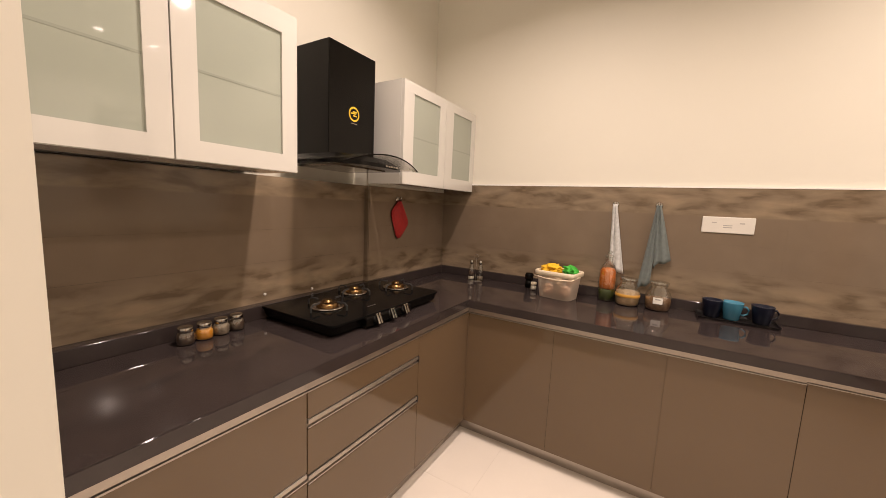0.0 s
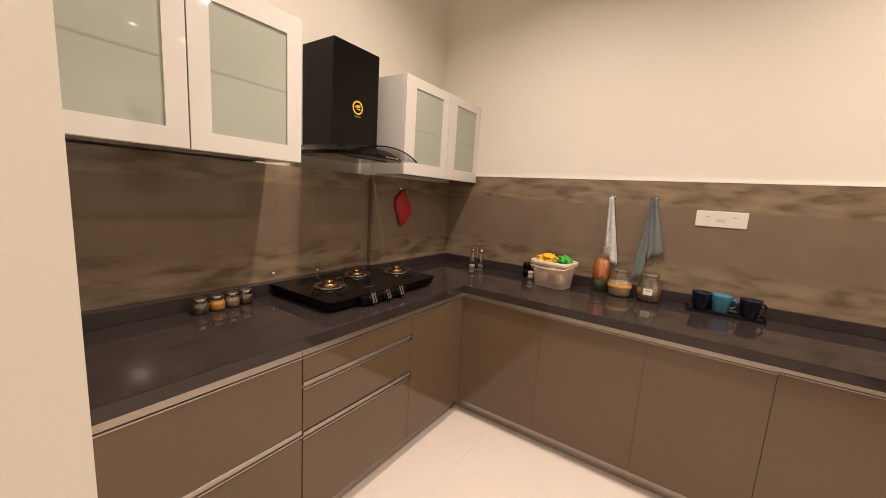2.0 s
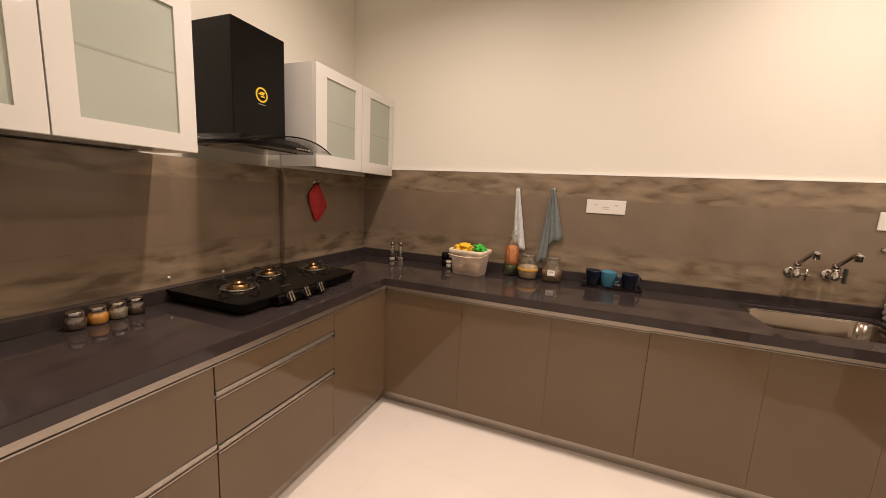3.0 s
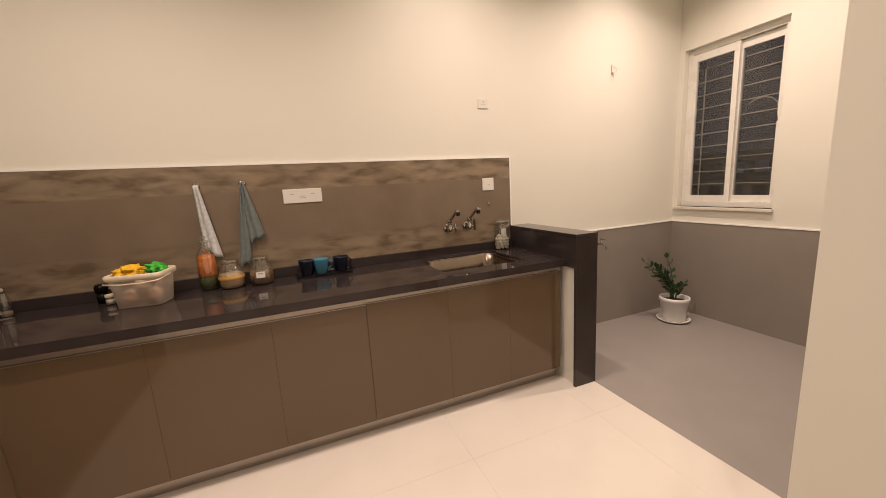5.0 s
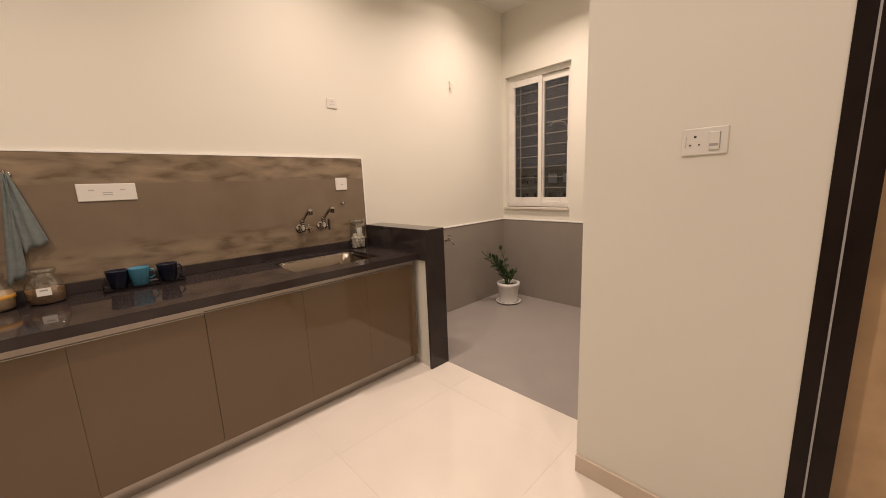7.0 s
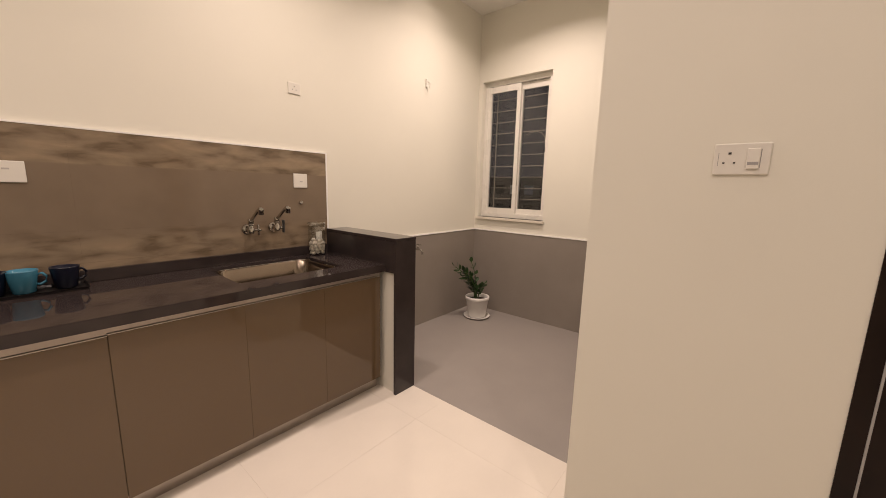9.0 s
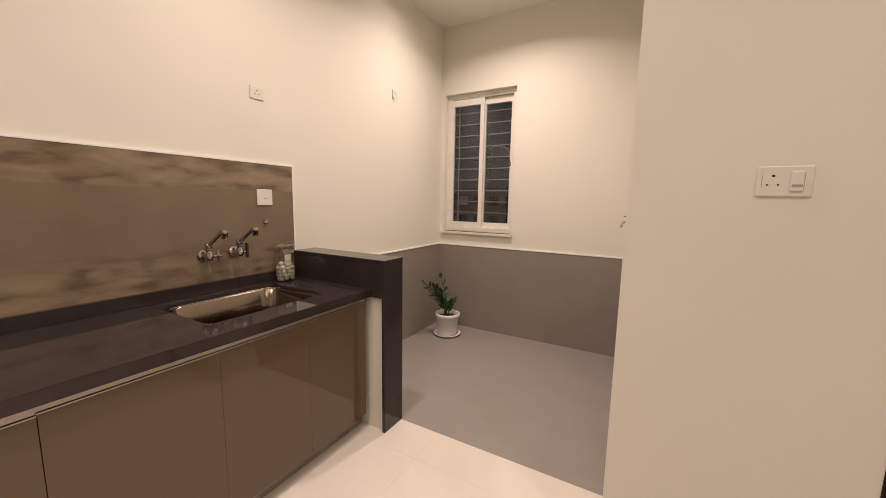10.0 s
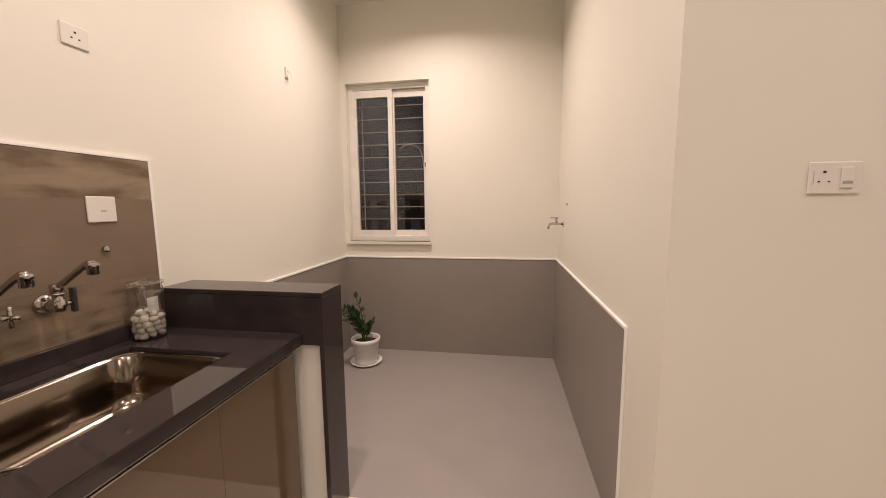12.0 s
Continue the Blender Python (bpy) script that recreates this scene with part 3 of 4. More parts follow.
# ---- gas hob ----
hob = thing("gas_hob", (0.246, -1.207, CT), "black glass three-burner gas hob with brass burners", "gas hob")
HD, HWD = 0.245, 0.400
bm = bmesh.new()
loft([[(x, y, 0.012) for x, y in rounded(2 * HD - 0.03, 2 * HWD - 0.03, 0.03)], [(x, y, 0.048) for x, y in rounded(2 * HD - 0.012, 2 * HWD - 0.012, 0.03)]], bm, True, True)
part("body", bm, M_BLACK, hob)
bm = bmesh.new()
rr = rounded(2 * HD, 2 * HWD, 0.035)
loft([[(x, y, 0.048) for x, y in rr], [(x, y, 0.055) for x, y in rr], [(x * 0.994, y * 0.996, 0.057) for x, y in rr]], bm, True, True)
part("glass_top", bm, M_BLACKGL, hob)
for fx, fy in ((-0.17, -0.3), (-0.17, 0.3), (0.17, -0.3), (0.17, 0.3)):
    part("foot", lathe([(0, 0), (0.016, 0), (0.014, 0.012), (0, 0.012)], 12, at=(fx, fy, 0)), M_BLACK, hob)
BURN = [(0.015, -0.222, 1.05), (-0.085, 0.048, 0.95), (0.0, 0.300, 1.05)]
for bx, by, s in BURN:
    bn = part("burner", lathe([(0.070 * s, 0.057), (0.073 * s, 0.060), (0.071 * s, 0.064), (0.062 * s, 0.066), (0.050 * s, 0.062), (0.040 * s, 0.058)], 28, at=(bx, by, 0)), M_CHROME, hob, "chrome drip ring", True)
    bm = lathe([(0.046 * s, 0.058), (0.047 * s, 0.070), (0.041 * s, 0.079), (0.030 * s, 0.083), (0.026 * s, 0.080), (0.022 * s, 0.090), (0.016 * s, 0.096), (0.008 * s, 0.094), (0, 0.093)], 28, at=(bx, by, 0))
    part("burner_cap", bm, M_BRASS, bn, "brass burner cap", True)
    for a in (10, 100, 190, 280):
        ca, sa = math.cos(radians(a)), math.sin(radians(a))
        at_r = lambda r, z: (bx + r * s * ca, by + r * s * sa, z)
        part("pan_support", tube([at_r(0.104, 0.057), at_r(0.104, 0.078), at_r(0.092, 0.088), at_r(0.052, 0.088)], 0.0045, 6), M_IRON, hob, "cast iron pan support")
part("control_panel", boxed(HD - 0.05, HD + 0.022, -0.225, 0.095, 0.010, 0.052, 0.006), M_BLACK, hob)
for ky in (-0.165, -0.065, 0.035):
    kn = part("knob", lathe([(0, 0), (0.023, 0), (0.024, 0.006), (0.021, 0.014), (0, 0.015)], 20), M_BLACK, hob, "black control knob", True)
    kn.matrix_local = pose(HD + 0.018, ky, 0.034, 0, 66, 0)
    for off in (-0.008, 0.008):
        part("grip_bar", boxed(-0.024, 0.024, off - 0.0055, off + 0.0055, 0.014, 0.026, 0.002), M_CHROME, kn, "chrome grip bar")
bm = bmesh.new()
for k in range(4):
    box(bm, 0.150, 0.156, -0.10 + k * 0.014, -0.09 + k * 0.014, 0.0571, 0.0575)
part("print", bm, M_ALU, hob)


# ---- spice jars ----
def spice_jar(x, y, fill, label):
    j = thing("spice_jar", (x, y, CT), label, "spice jar", "row of spice jars")
    part("jar", lathe([(0, 0), (0.026, 0), (0.030, 0.006), (0.031, 0.034), (0.026, 0.047), (0.022, 0.050)], 20), M_GLASS, j, "clear glass jar", True)
    part("spice", lathe([(0, 0.003), (0.026, 0.004), (0.0285, 0.010), (0.0290, 0.032), (0.024, 0.042), (0, 0.043)], 16), fill, j, smooth=True)
    part("lid", lathe([(0.0235, 0.048), (0.0245, 0.050), (0.0245, 0.064), (0.022, 0.067), (0, 0.067)], 20), M_CHROME, j, "shiny metal lid", True)


spice_jar(0.096, -1.945, M_SPICE_B, "small glass jar of dark brown spice with metal lid")
spice_jar(0.092, -1.879, M_SPICE_Y, "small glass jar of yellow turmeric with metal lid")
spice_jar(0.088, -1.815, M_SPICE_G, "small glass jar of greyish seeds with metal lid")
spice_jar(0.083, -1.752, M_SPICE_B, "small glass jar of dark peppercorns with metal lid")


# ---- oven mitt and towels on hooks ----
def wall_hook(x, y, z, turn, label):
    h = thing("wall_hook", (x, y, z), label, "hook", "wall hooks", turn)
    part("rosette", lathe([(0, 0), (0.020, 0), (0.020, 0.004), (0.012, 0.008), (0, 0.008)], 16), M_CHROME, h, smooth=True).matrix_local = pose(0, 0, 0, 90)
    part("peg", tube([(0, -0.004, 0.003), (0, -0.020, 0.0), (0, -0.030, -0.010), (0, -0.034, 0.006), (0, -0.030, 0.018)], 0.0055, 8), M_CHROME, h, smooth=True)


wall_hook(XC + 0.010, -0.615, 1.452, 90, "small chrome hook holding the red mitt")
wall_hook(1.292, -0.010, 1.482, 0, "small chrome hook holding a pale towel")
wall_hook(1.530, -0.010, 1.484, 0, "small chrome hook holding a blue towel")

bm = bmesh.new()
outline = [(-0.012, 0.002), (0.012, 0.0), (0.055, -0.062), (0.098, -0.124), (0.104, -0.144), (0.094, -0.160), (0.045, -0.205), (0.002, -0.240), (-0.022, -0.243), (-0.040, -0.228), (-0.068, -0.160), (-0.094, -0.096), (-0.098, -0.078), (-0.088, -0.064), (-0.050, -0.030)]
outline = [(0.84 * u - 0.03 * w, w) for u, w in outline]
loft([[(0.004, u * 0.94, w * 0.97) for u, w in outline], [(0.010, u, w) for u, w in outline], [(0.020, u, w) for u, w in outline], [(0.028, u * 0.86, w * 0.93 - 0.006) for u, w in outline]], bm, True, True)
mitt = thing("oven_mitt", (XC + 0.010, -0.610, 1.440), "red quilted pot holder hanging from a hook on the pier", "pot holder")
part("pad", bm, M_RED, mitt, smooth=True)
part("binding", tube([(0.0155, u * 1.01, w * 1.005) for u, w in outline + outline[:1]], 0.0065, 8), M_RED, mitt, "red fabric binding", True)
part("loop", tube([(0.014, 0, -0.004), (0.024, -0.006, 0.006), (0.028, -0.005, 0.016), (0.024, -0.004, 0.006), (0.014, 0.004, -0.004)], 0.002, 6), M_RED, mitt)


def towel(x, z, length_l, length_r, spread_l, spread_r, lean, mat, label, seed, th=None, deep=0.012):
    """A cloth gathered at a hook, falling in folds that open downwards."""
    rnd = random.Random(seed)
    th = th or thing("tea_towel", (x, -0.044, z), label, "towel", "tea towels")
    bm = bmesh.new()
    nu, nv = 18, 16
    grid = [[None] * (nu + 1) for _ in range(nv + 1)]
    ph = rnd.random() * 6
    for j in range(nv + 1):
        v = j / nv
        for i in range(nu + 1):
            u = i / nu
            wid = 0.012 + (spread_l * (1 - u) + spread_r * u) * v
            px = (u - 0.5) * 2 * wid
            ln = length_l + (length_r - length_l) * u
            fold = deep * math.sin(u * 13 + ph + v * 1.2) * (1 - 0.4 * v)
            grid[j][i] = bm.verts.new((px + lean * v, min(fold, 0.026), 0.006 - ln * v - 0.006 * math.sin(u * 9 + ph) * v))
    for j in range(nv):
        for i in range(nu):
            bm.faces.new([grid[j][i], grid[j][i + 1], grid[j + 1][i + 1], grid[j + 1][i]])
    cloth = part("cloth", bm, mat, th, smooth=True)
    so = cloth.modifiers.new("thick", "SOLIDIFY")
    so.thickness = 0.004
    return th


towel(1.292, 1.478, 0.37, 0.44, 0.018, 0.044, 0.030, M_TOWEL1, "pale grey checked tea towel hanging from a hook", 3, None, 0.007)
blue = towel(1.530, 1.480, 0.52, 0.48, 0.022, 0.022, -0.040, M_TOWEL2, "slate blue tea towel hanging from a hook", 8, None, 0.005)
towel(1.530, 1.480, 0.37, 0.33, 0.022, 0.040, 0.038, M_TOWEL2, "", 4, blue, 0.006)


# ---- sockets and switches ----
def wall_plate(at, turn, w, h, label, category, parts):
    """A white plate facing -y before the turn; parts: (kind, x, z, width, height)."""
    p = thing("socket_plate", at, label, category, "wall plates", turn)
    part("plate", boxed(-w / 2, w / 2, -0.0065, 0, -h / 2, h / 2, 0.003), M_PLATE, p)
    for kind, x, z, pw, ph in parts:
        if kind == "hole":
            part("pin_hole", boxed(x - pw / 2, x + pw / 2, -0.0072, -0.006, z - ph / 2, z + ph / 2), M_HOLE, p)
        elif kind == "rocker":
            r = part("rocker", boxed(x - pw / 2, x + pw / 2, -0.0115, -0.006, z - ph / 2, z + ph / 2, 0.002), M_PLATE, p)
            # grey strip painted on for the shaded bottom of the rocker
            part("rocker_shade", boxed(x - pw * 0.42, x + pw * 0.42, -0.0120, -0.0113, z - ph * 0.30, z - ph * 0.16), M_GREYMARK, r)
        elif kind == "recess":
            part("recess", boxed(x - pw / 2, x + pw / 2, -0.0069, -0.006, z - ph / 2, z + ph / 2), M_RECESS, p)
        else:
            part("print", boxed(x - pw / 2, x + pw / 2, -0.0069, -0.006, z - ph / 2, z + ph / 2), M_GREYMARK, p)
    return p


wall_plate((1.868, -0.010, 1.389), 0, 0.236, 0.090, "wide white double socket plate on the taupe tiles", "socket",
           [("recess", -0.062, 0.012, 0.022, 0.007), ("recess", 0.062, 0.012, 0.022, 0.007), ("print", 0, -0.002, 0.040, 0.004), ("print", 0, -0.013, 0.040, 0.004)])
wall_plate((3.238, -0.010, 1.394), 0, 0.100, 0.096, "square white switch plate on the taupe tiles", "switch", [("print", 0.004, -0.006, 0.020, 0.005)])
wall_plate((3.225, -0.0, 1.998), 0, 0.086, 0.072, "small white socket plate high on the painted wall", "socket",
           [("hole", 0, 0.012, 0.007, 0.007), ("hole", -0.012, -0.008, 0.006, 0.005), ("hole", 0.012, -0.008, 0.006, 0.005)])
# its last two prints draw thin dark lines beside module and rocker
wall_plate((XN, -2.378, 1.462), -90, 0.124, 0.086, "white three-pin socket with rocker switch on the painted wall", "socket",
           [("hole", -0.026, 0.016, 0.007, 0.006), ("hole", -0.038, -0.010, 0.005, 0.004), ("hole", -0.014, -0.010, 0.005, 0.004), ("rocker", 0.026, 0, 0.028, 0.056), ("print", -0.051, 0, 0.0014, 0.036), ("print", 0.0415, 0, 0.0016, 0.050)])
wall_plate((0.75, YW, 1.40), 180, 0.150, 0.104, "white switch plate on the stub wall", "switch", [("rocker", -0.03, 0, 0.03, 0.05), ("rocker", 0.03, 0, 0.03, 0.05)])

# trunking with a round box on the stub wall
trunk = thing("cable_trunking", (0.50, YW, CT), "white plastic cable trunking with a round box", "trunking")
part("channel", boxed(-0.03, 0.03, 0, 0.058, 0, 0.54, 0.003), M_PLATE, trunk)
part("foot_piece", boxed(-0.032, 0.032, 0, 0.061, 0, 0.075, 0.003), M_PLATE, trunk)
bm = lathe([(0, 0), (0.038, 0), (0.038, 0.060), (0.033, 0.070), (0, 0.072)], 20)
part("round_box", bm, M_PLATE, trunk, smooth=False).matrix_local = pose(0, 0, 0.578, -90)

tagged(part("wall_screw", lathe([(0, 0), (0.012, 0), (0.012, 0.012), (0.007, 0.014), (0, 0.014)], 12), M_CHROME), "small chrome plug on the taupe tiles", "wall plug").matrix_world = pose(3.235, -0.010, 1.245, 90)
# two white dots modelled in place of highlights along the upstand edge
for py, pz in ((-1.560, 0.973), (-1.291, 0.953)):
    tagged(part("highlight_dot", lathe([(0, 0), (0.0065, 0), (0.0065, 0.005), (0.004, 0.008), (0, 0.009)], 12), M_TRIM, None, smooth=True), "small white dot standing in for a highlight low on the tiles behind the hob", "wall plug", "tile plugs").matrix_world = pose(XT + 0.0095, py, pz, 0, 90, 0)
fit_ = thing("wall_bracket", (4.522, 0.0, 2.31), "small white bracket with dangling wire ends on the wall", "bracket")
part("base", boxed(-0.012, 0.012, -0.014, 0, -0.02, 0.05, 0.003), M_PLATE, fit_)
part("wire", tube([(0, -0.014, 0.03), (0.02, -0.03, 0.012), (0.016, -0.03, -0.03)], 0.0035, 6), M_PLATE, fit_)
part("wire", tube([(0, -0.014, 0.0), (-0.01, -0.028, -0.03), (-0.004, -0.026, -0.06)], 0.003, 6), M_PLATE, fit_)

# ---- sink and taps ----
sx, sy = (SINK[0] + SINK[1]) / 2, (SINK[2] + SINK[3]) / 2
sw_, sd_ = SINK[1] - SINK[0], SINK[3] - SINK[2]
sink = thing("kitchen_sink", (sx, sy, CT - 0.012), "stainless steel undermount sink bowl set in granite", "sink")
bm = bmesh.new()
rings = []
for w, d, r, z in ((sw_ - 0.002, sd_ - 0.002, 0.012, -0.001), (sw_ - 0.030, sd_ - 0.020, 0.070, -0.001), (sw_ - 0.042, sd_ - 0.032, 0.076, -0.010), (sw_ - 0.060, sd_ - 0.050, 0.08, -0.13),
                   (sw_ - 0.07, sd_ - 0.066, 0.08, -0.172), (sw_ - 0.13, sd_ - 0.12, 0.07, -0.192), (0.12, 0.12, 0.05, -0.198)):
    rings.append([(x, y, z) for x, y in rounded(w, d, r, 7)])
loft(rings, bm, False, True)
bowl = part("bowl", bm, M_STEEL, sink, smooth=True)
lip = rounded(sw_ - 0.026, sd_ - 0.016, 0.070, 7)
part("rim", tube([(x, y, -0.0015) for x, y in lip + lip[:1]], 0.0032, 8), M_CHROME, bowl, "polished steel rim", True)
part("drain", lathe([(0.045, -0.196), (0.042, -0.192), (0.034, -0.194), (0.010, -0.195), (0.008, -0.190), (0, -0.190)], 20), M_CHROME, bowl, "chrome drain", True)


def wall_tap(x, z, lever):
    """A chrome wall tap with a swivel spout reaching up and out."""
    t = thing("wall_tap", (x, -0.010, z), "chrome wall-mounted sink tap with a swivel spout", "tap", "sink taps")
    part("flange", lathe([(0, 0), (0.034, 0), (0.033, 0.006), (0.018, 0.012), (0, 0.012)], 20), M_CHROME, t, smooth=True).matrix_local = pose(0, 0, 0, 90)
    bm = tube([(0, -0.006, 0), (0, -0.030, 0), (0, -0.060, 0.0), (0, -0.066, 0.0)], 0.0185, 16)
    lathe([(0, -0.022), (0.016, -0.021), (0.018, -0.016), (0.018, 0.016), (0.0145, 0.020), (0.0145, 0.040), (0.0175, 0.042), (0.0175, 0.066), (0.014, 0.071), (0, 0.071)], 18, bm, (0, -0.056, 0))
    part("valve_body", bm, M_CHROME, t, smooth=True)
    part("collar", lathe([(0.0150, 0.0), (0.0205, 0.001), (0.0205, 0.006), (0.0150, 0.007)], 18, at=(0, -0.056, 0.034)), M_CHROME, t, smooth=True)
    part("spout", tube([(0, -0.056, 0.060), (0, -0.072, 0.066), (0, -0.115, 0.092), (0, -0.165, 0.124), (0, -0.194, 0.140), (0, -0.206, 0.141), (0, -0.209, 0.130)], 0.0105, 12), M_CHROME, t, smooth=True)
    part("nozzle", lathe([(0, 0), (0.013, 0), (0.0155, 0.003), (0.0155, 0.024), (0.0175, 0.026), (0.0175, 0.036), (0.012, 0.040), (0, 0.040)], 16, at=(0, -0.208, 0.104)), M_CHROME, t, smooth=True)
    if lever == "cross":
        bm = bmesh.new()
        tube([(0.012, -0.056, 0.0), (0.044, -0.056, 0.0)], 0.009, 10, bm)
        tube([(0.044, -0.088, 0.0), (0.044, -0.024, 0.0)], 0.0065, 8, bm)
        tube([(0.044, -0.056, -0.032), (0.044, -0.056, 0.032)], 0.0065, 8, bm)
        part("handle", bm, M_CHROME, t, smooth=True)
    else:
        part("handle", boxed(0.036, 0.048, -0.068, -0.046, -0.034, 0.050, 0.004), M_HOLE, t, "dark lever")
        part("stem", tube([(0.012, -0.056, 0.0), (0.040, -0.056, 0.0)], 0.009, 8), M_CHROME, t, smooth=True)


wall_tap(2.872, 1.080, "cross")
wall_tap(3.035, 1.085, "lever")


# ---- things on the sink counter ----
def jar_shell(parent, profile, label="clear glass"):
    return part("glass", lathe(profile, 24), M_GLASS, parent, label, True)


pj = thing("pebble_jar", (3.305, -0.088, CT), "glass jar of white pebbles with a card beside the sink", "jar")
jar_shell(pj, [(0.0, 0), (0.052, 0), (0.058, 0.006), (0.058, 0.196), (0.054, 0.214), (0.060, 0.220), (0.060, 0.230), (0.055, 0.232)])
rnd = random.Random(5)
for lvl in range(5):
    cnt = 9 if lvl < 4 else 5
    for k in range(cnt):
        a = 6.28318 * k / cnt + lvl * 0.5
        rad = (0.041 if k else 0.008) if lvl < 4 else 0.026
        e = 0.0130 + rnd.random() * 0.0042
        pb = sphere(e, (0, 0, 0), None, 0.68 + rnd.random() * 0.2, 2)
        off = Vector((lvl * 3.7, k * 2.3, 0))
        for v in pb.verts:
            v.co *= 0.98 + 0.28 * noise.noise(v.co.normalized() * 1.1 + off)
        st = part("pebble", pb, M_PEBBLE, pj, smooth=True)
        st.matrix_local = pose(rad * math.cos(a + 0.2 * rnd.random()), rad * math.sin(a + 0.2 * rnd.random()), 0.017 + lvl * 0.0210 + 0.006 * rnd.random(), rnd.uniform(-50, 50), rnd.uniform(-50, 50), rnd.uniform(0, 180))
part("card", boxed(-0.022, 0.022, -0.030, -0.028, 0.112, 0.168), M_LABEL, pj, "plain white card")

# two small cruets in a wire stand in the corner
cs = thing("cruet_stand", (0.392, -0.130, CT), "thin chrome wire stand holding two small cruets", "cruet stand", turn=14)
part("base", loft([[(x, y, z) for x, y in rounded(0.128, 0.062, 0.028)] for z in (0.0, 0.004)], None, True, True), M_CHROME, cs)
part("post", tube([(0, 0, 0.003), (0, 0, 0.165)], 0.0022, 8), M_CHROME, cs, smooth=True)
part("loop_handle", tube([(0.016 * math.sin(6.28318 * k / 16), 0, 0.181 - 0.016 * math.cos(6.28318 * k / 16)) for k in range(17)], 0.0020, 8), M_CHROME, cs, "chrome loop handle", True)
for side, fill in ((-1, M_SPICE_B), (1, M_SPICE_G)):
    b = thing("cruet_bottle", (0, 0, 0), "small clear glass cruet with a metal top", "bottle", "cruets")
    b.matrix_world = cs.matrix_world @ pose(side * 0.034, 0, 0.0045)
    jar_shell(b, [(0.0, 0), (0.022, 0), (0.024, 0.004), (0.023, 0.080), (0.014, 0.112), (0.011, 0.124)])
    part("salt", lathe([(0, 0.003), (0.0205, 0.004), (0.0205, 0.026), (0, 0.026)], 16), M_PEBBLE if side < 0 else fill, b, smooth=True)
    if side < 0:
        part("pepper", lathe([(0, 0.0262), (0.0205, 0.0264), (0.0205, 0.056), (0, 0.058)], 16), fill, b, smooth=True)
    part("cap", lathe([(0.0125, 0.120), (0.0135, 0.122), (0.0130, 0.142), (0.009, 0.148), (0, 0.149)], 14), M_CHROME, b, "metal cap", True)
gr = thing("pepper_mill", (0.790, -0.085, CT), "black plastic pepper mill beside the tub", "pepper mill")
part("body", lathe([(0, 0), (0.026, 0), (0.027, 0.03), (0.022, 0.055), (0, 0.055)], 18), M_BLACK, gr, smooth=True)
part("head", lathe([(0.022, 0.055), (0.028, 0.062), (0.030, 0.090), (0.024, 0.104), (0, 0.106)], 18), M_BLACK, gr, smooth=True)
sl = thing("salt_jar", (0.845, -0.150, CT), "small glass jar of white salt with a pale lid", "jar")
jar_shell(sl, [(0.0, 0), (0.020, 0), (0.022, 0.004), (0.022, 0.036), (0.018, 0.042)])
part("salt", lathe([(0, 0.004), (0.018, 0.004), (0.0185, 0.030), (0, 0.030)], 14), M_PEBBLE, sl, smooth=True)
part("lid", lathe([(0.019, 0.041), (0.020, 0.043), (0.020, 0.056), (0, 0.058)], 14), M_CREAM, sl, smooth=True)

tub = thing("storage_tub", (1.012, -0.235, CT), "translucent plastic tub of fruit with a cream rim", "tub", turn=-9)
tub.matrix_world = tub.matrix_world @ pose(0.018, 0, 0) @ Matrix.Diagonal((0.88, 1, 1, 1))
bm = bmesh.new()
ring = lambda w, d, z, r=0.035: [(x, y, z) for x, y in rounded(w, d, r)]
loft([ring(0.225, 0.140, 0.002), ring(0.235, 0.150, 0.004), ring(0.268, 0.182, 0.158)], bm, True, False)
part("bowl", bm, M_TUB, tub, smooth=True)
bm = bmesh.new()
loft([ring(0.274, 0.188, 0.144), ring(0.290, 0.204, 0.148), ring(0.292, 0.206, 0.172), ring(0.280, 0.194, 0.176), ring(0.266, 0.180, 0.172), ring(0.264, 0.178, 0.148), ring(0.274, 0.188, 0.144)], bm)
part("rim", bm, M_CREAM, tub, "cream plastic rim", True)
part("handle", tube([(-0.135, -0.103, 0.138), (-0.05, -0.108, 0.130), (0.05, -0.108, 0.130), (0.135, -0.103, 0.138), (0.150, 0, 0.150)], 0.004, 8), M_CREAM, tub, smooth=True)
for k, (x, y, z, r, mt) in enumerate([(-0.060, -0.025, 0.050, 0.042, M_PEACH), (0.062, -0.022, 0.050, 0.042, M_PEACH), (0.000, 0.025, 0.052, 0.040, M_EGG), (-0.062, 0.020, 0.118, 0.036, M_EGG), (0.008, -0.025, 0.112, 0.038, M_EGG), (0.078, 0.020, 0.118, 0.036, M_PEACH)]):
    tagged(part("fruit", sphere(r, (0, 0, 0), None, 0.93), mt, None, smooth=True), "round fruit inside the plastic tub", "fruit", "fruit in the tub").matrix_world = tub.matrix_world @ pose(x, y, z)


def crumple(name, at, size, mat, label, category, seed):
    bm = bmesh.new()
    res = bmesh.ops.create_icosphere(bm, subdivisions=4, radius=1)
    off = Vector((seed * 3.1, 0, 0))
    for v in res["verts"]:
        d = v.co.normalized()
        k = 0.72 + 0.45 * noise.noise(d * 2.1 + off) + 0.22 * noise.noise(d * 5.3 + off)
        v.co = Vector((d.x * size[0] * k, d.y * size[1] * k, d.z * size[2] * k))
    tagged(part(name, bm, mat, None, smooth=True), label, category).matrix_world = tub.matrix_world @ pose(*at)


crumple("scouring_cloth", (-0.058, 0.0, 0.176), (0.10, 0.075, 0.040), M_YCLOTH, "crumpled yellow cloth lying on the tub", "cloth", 2)
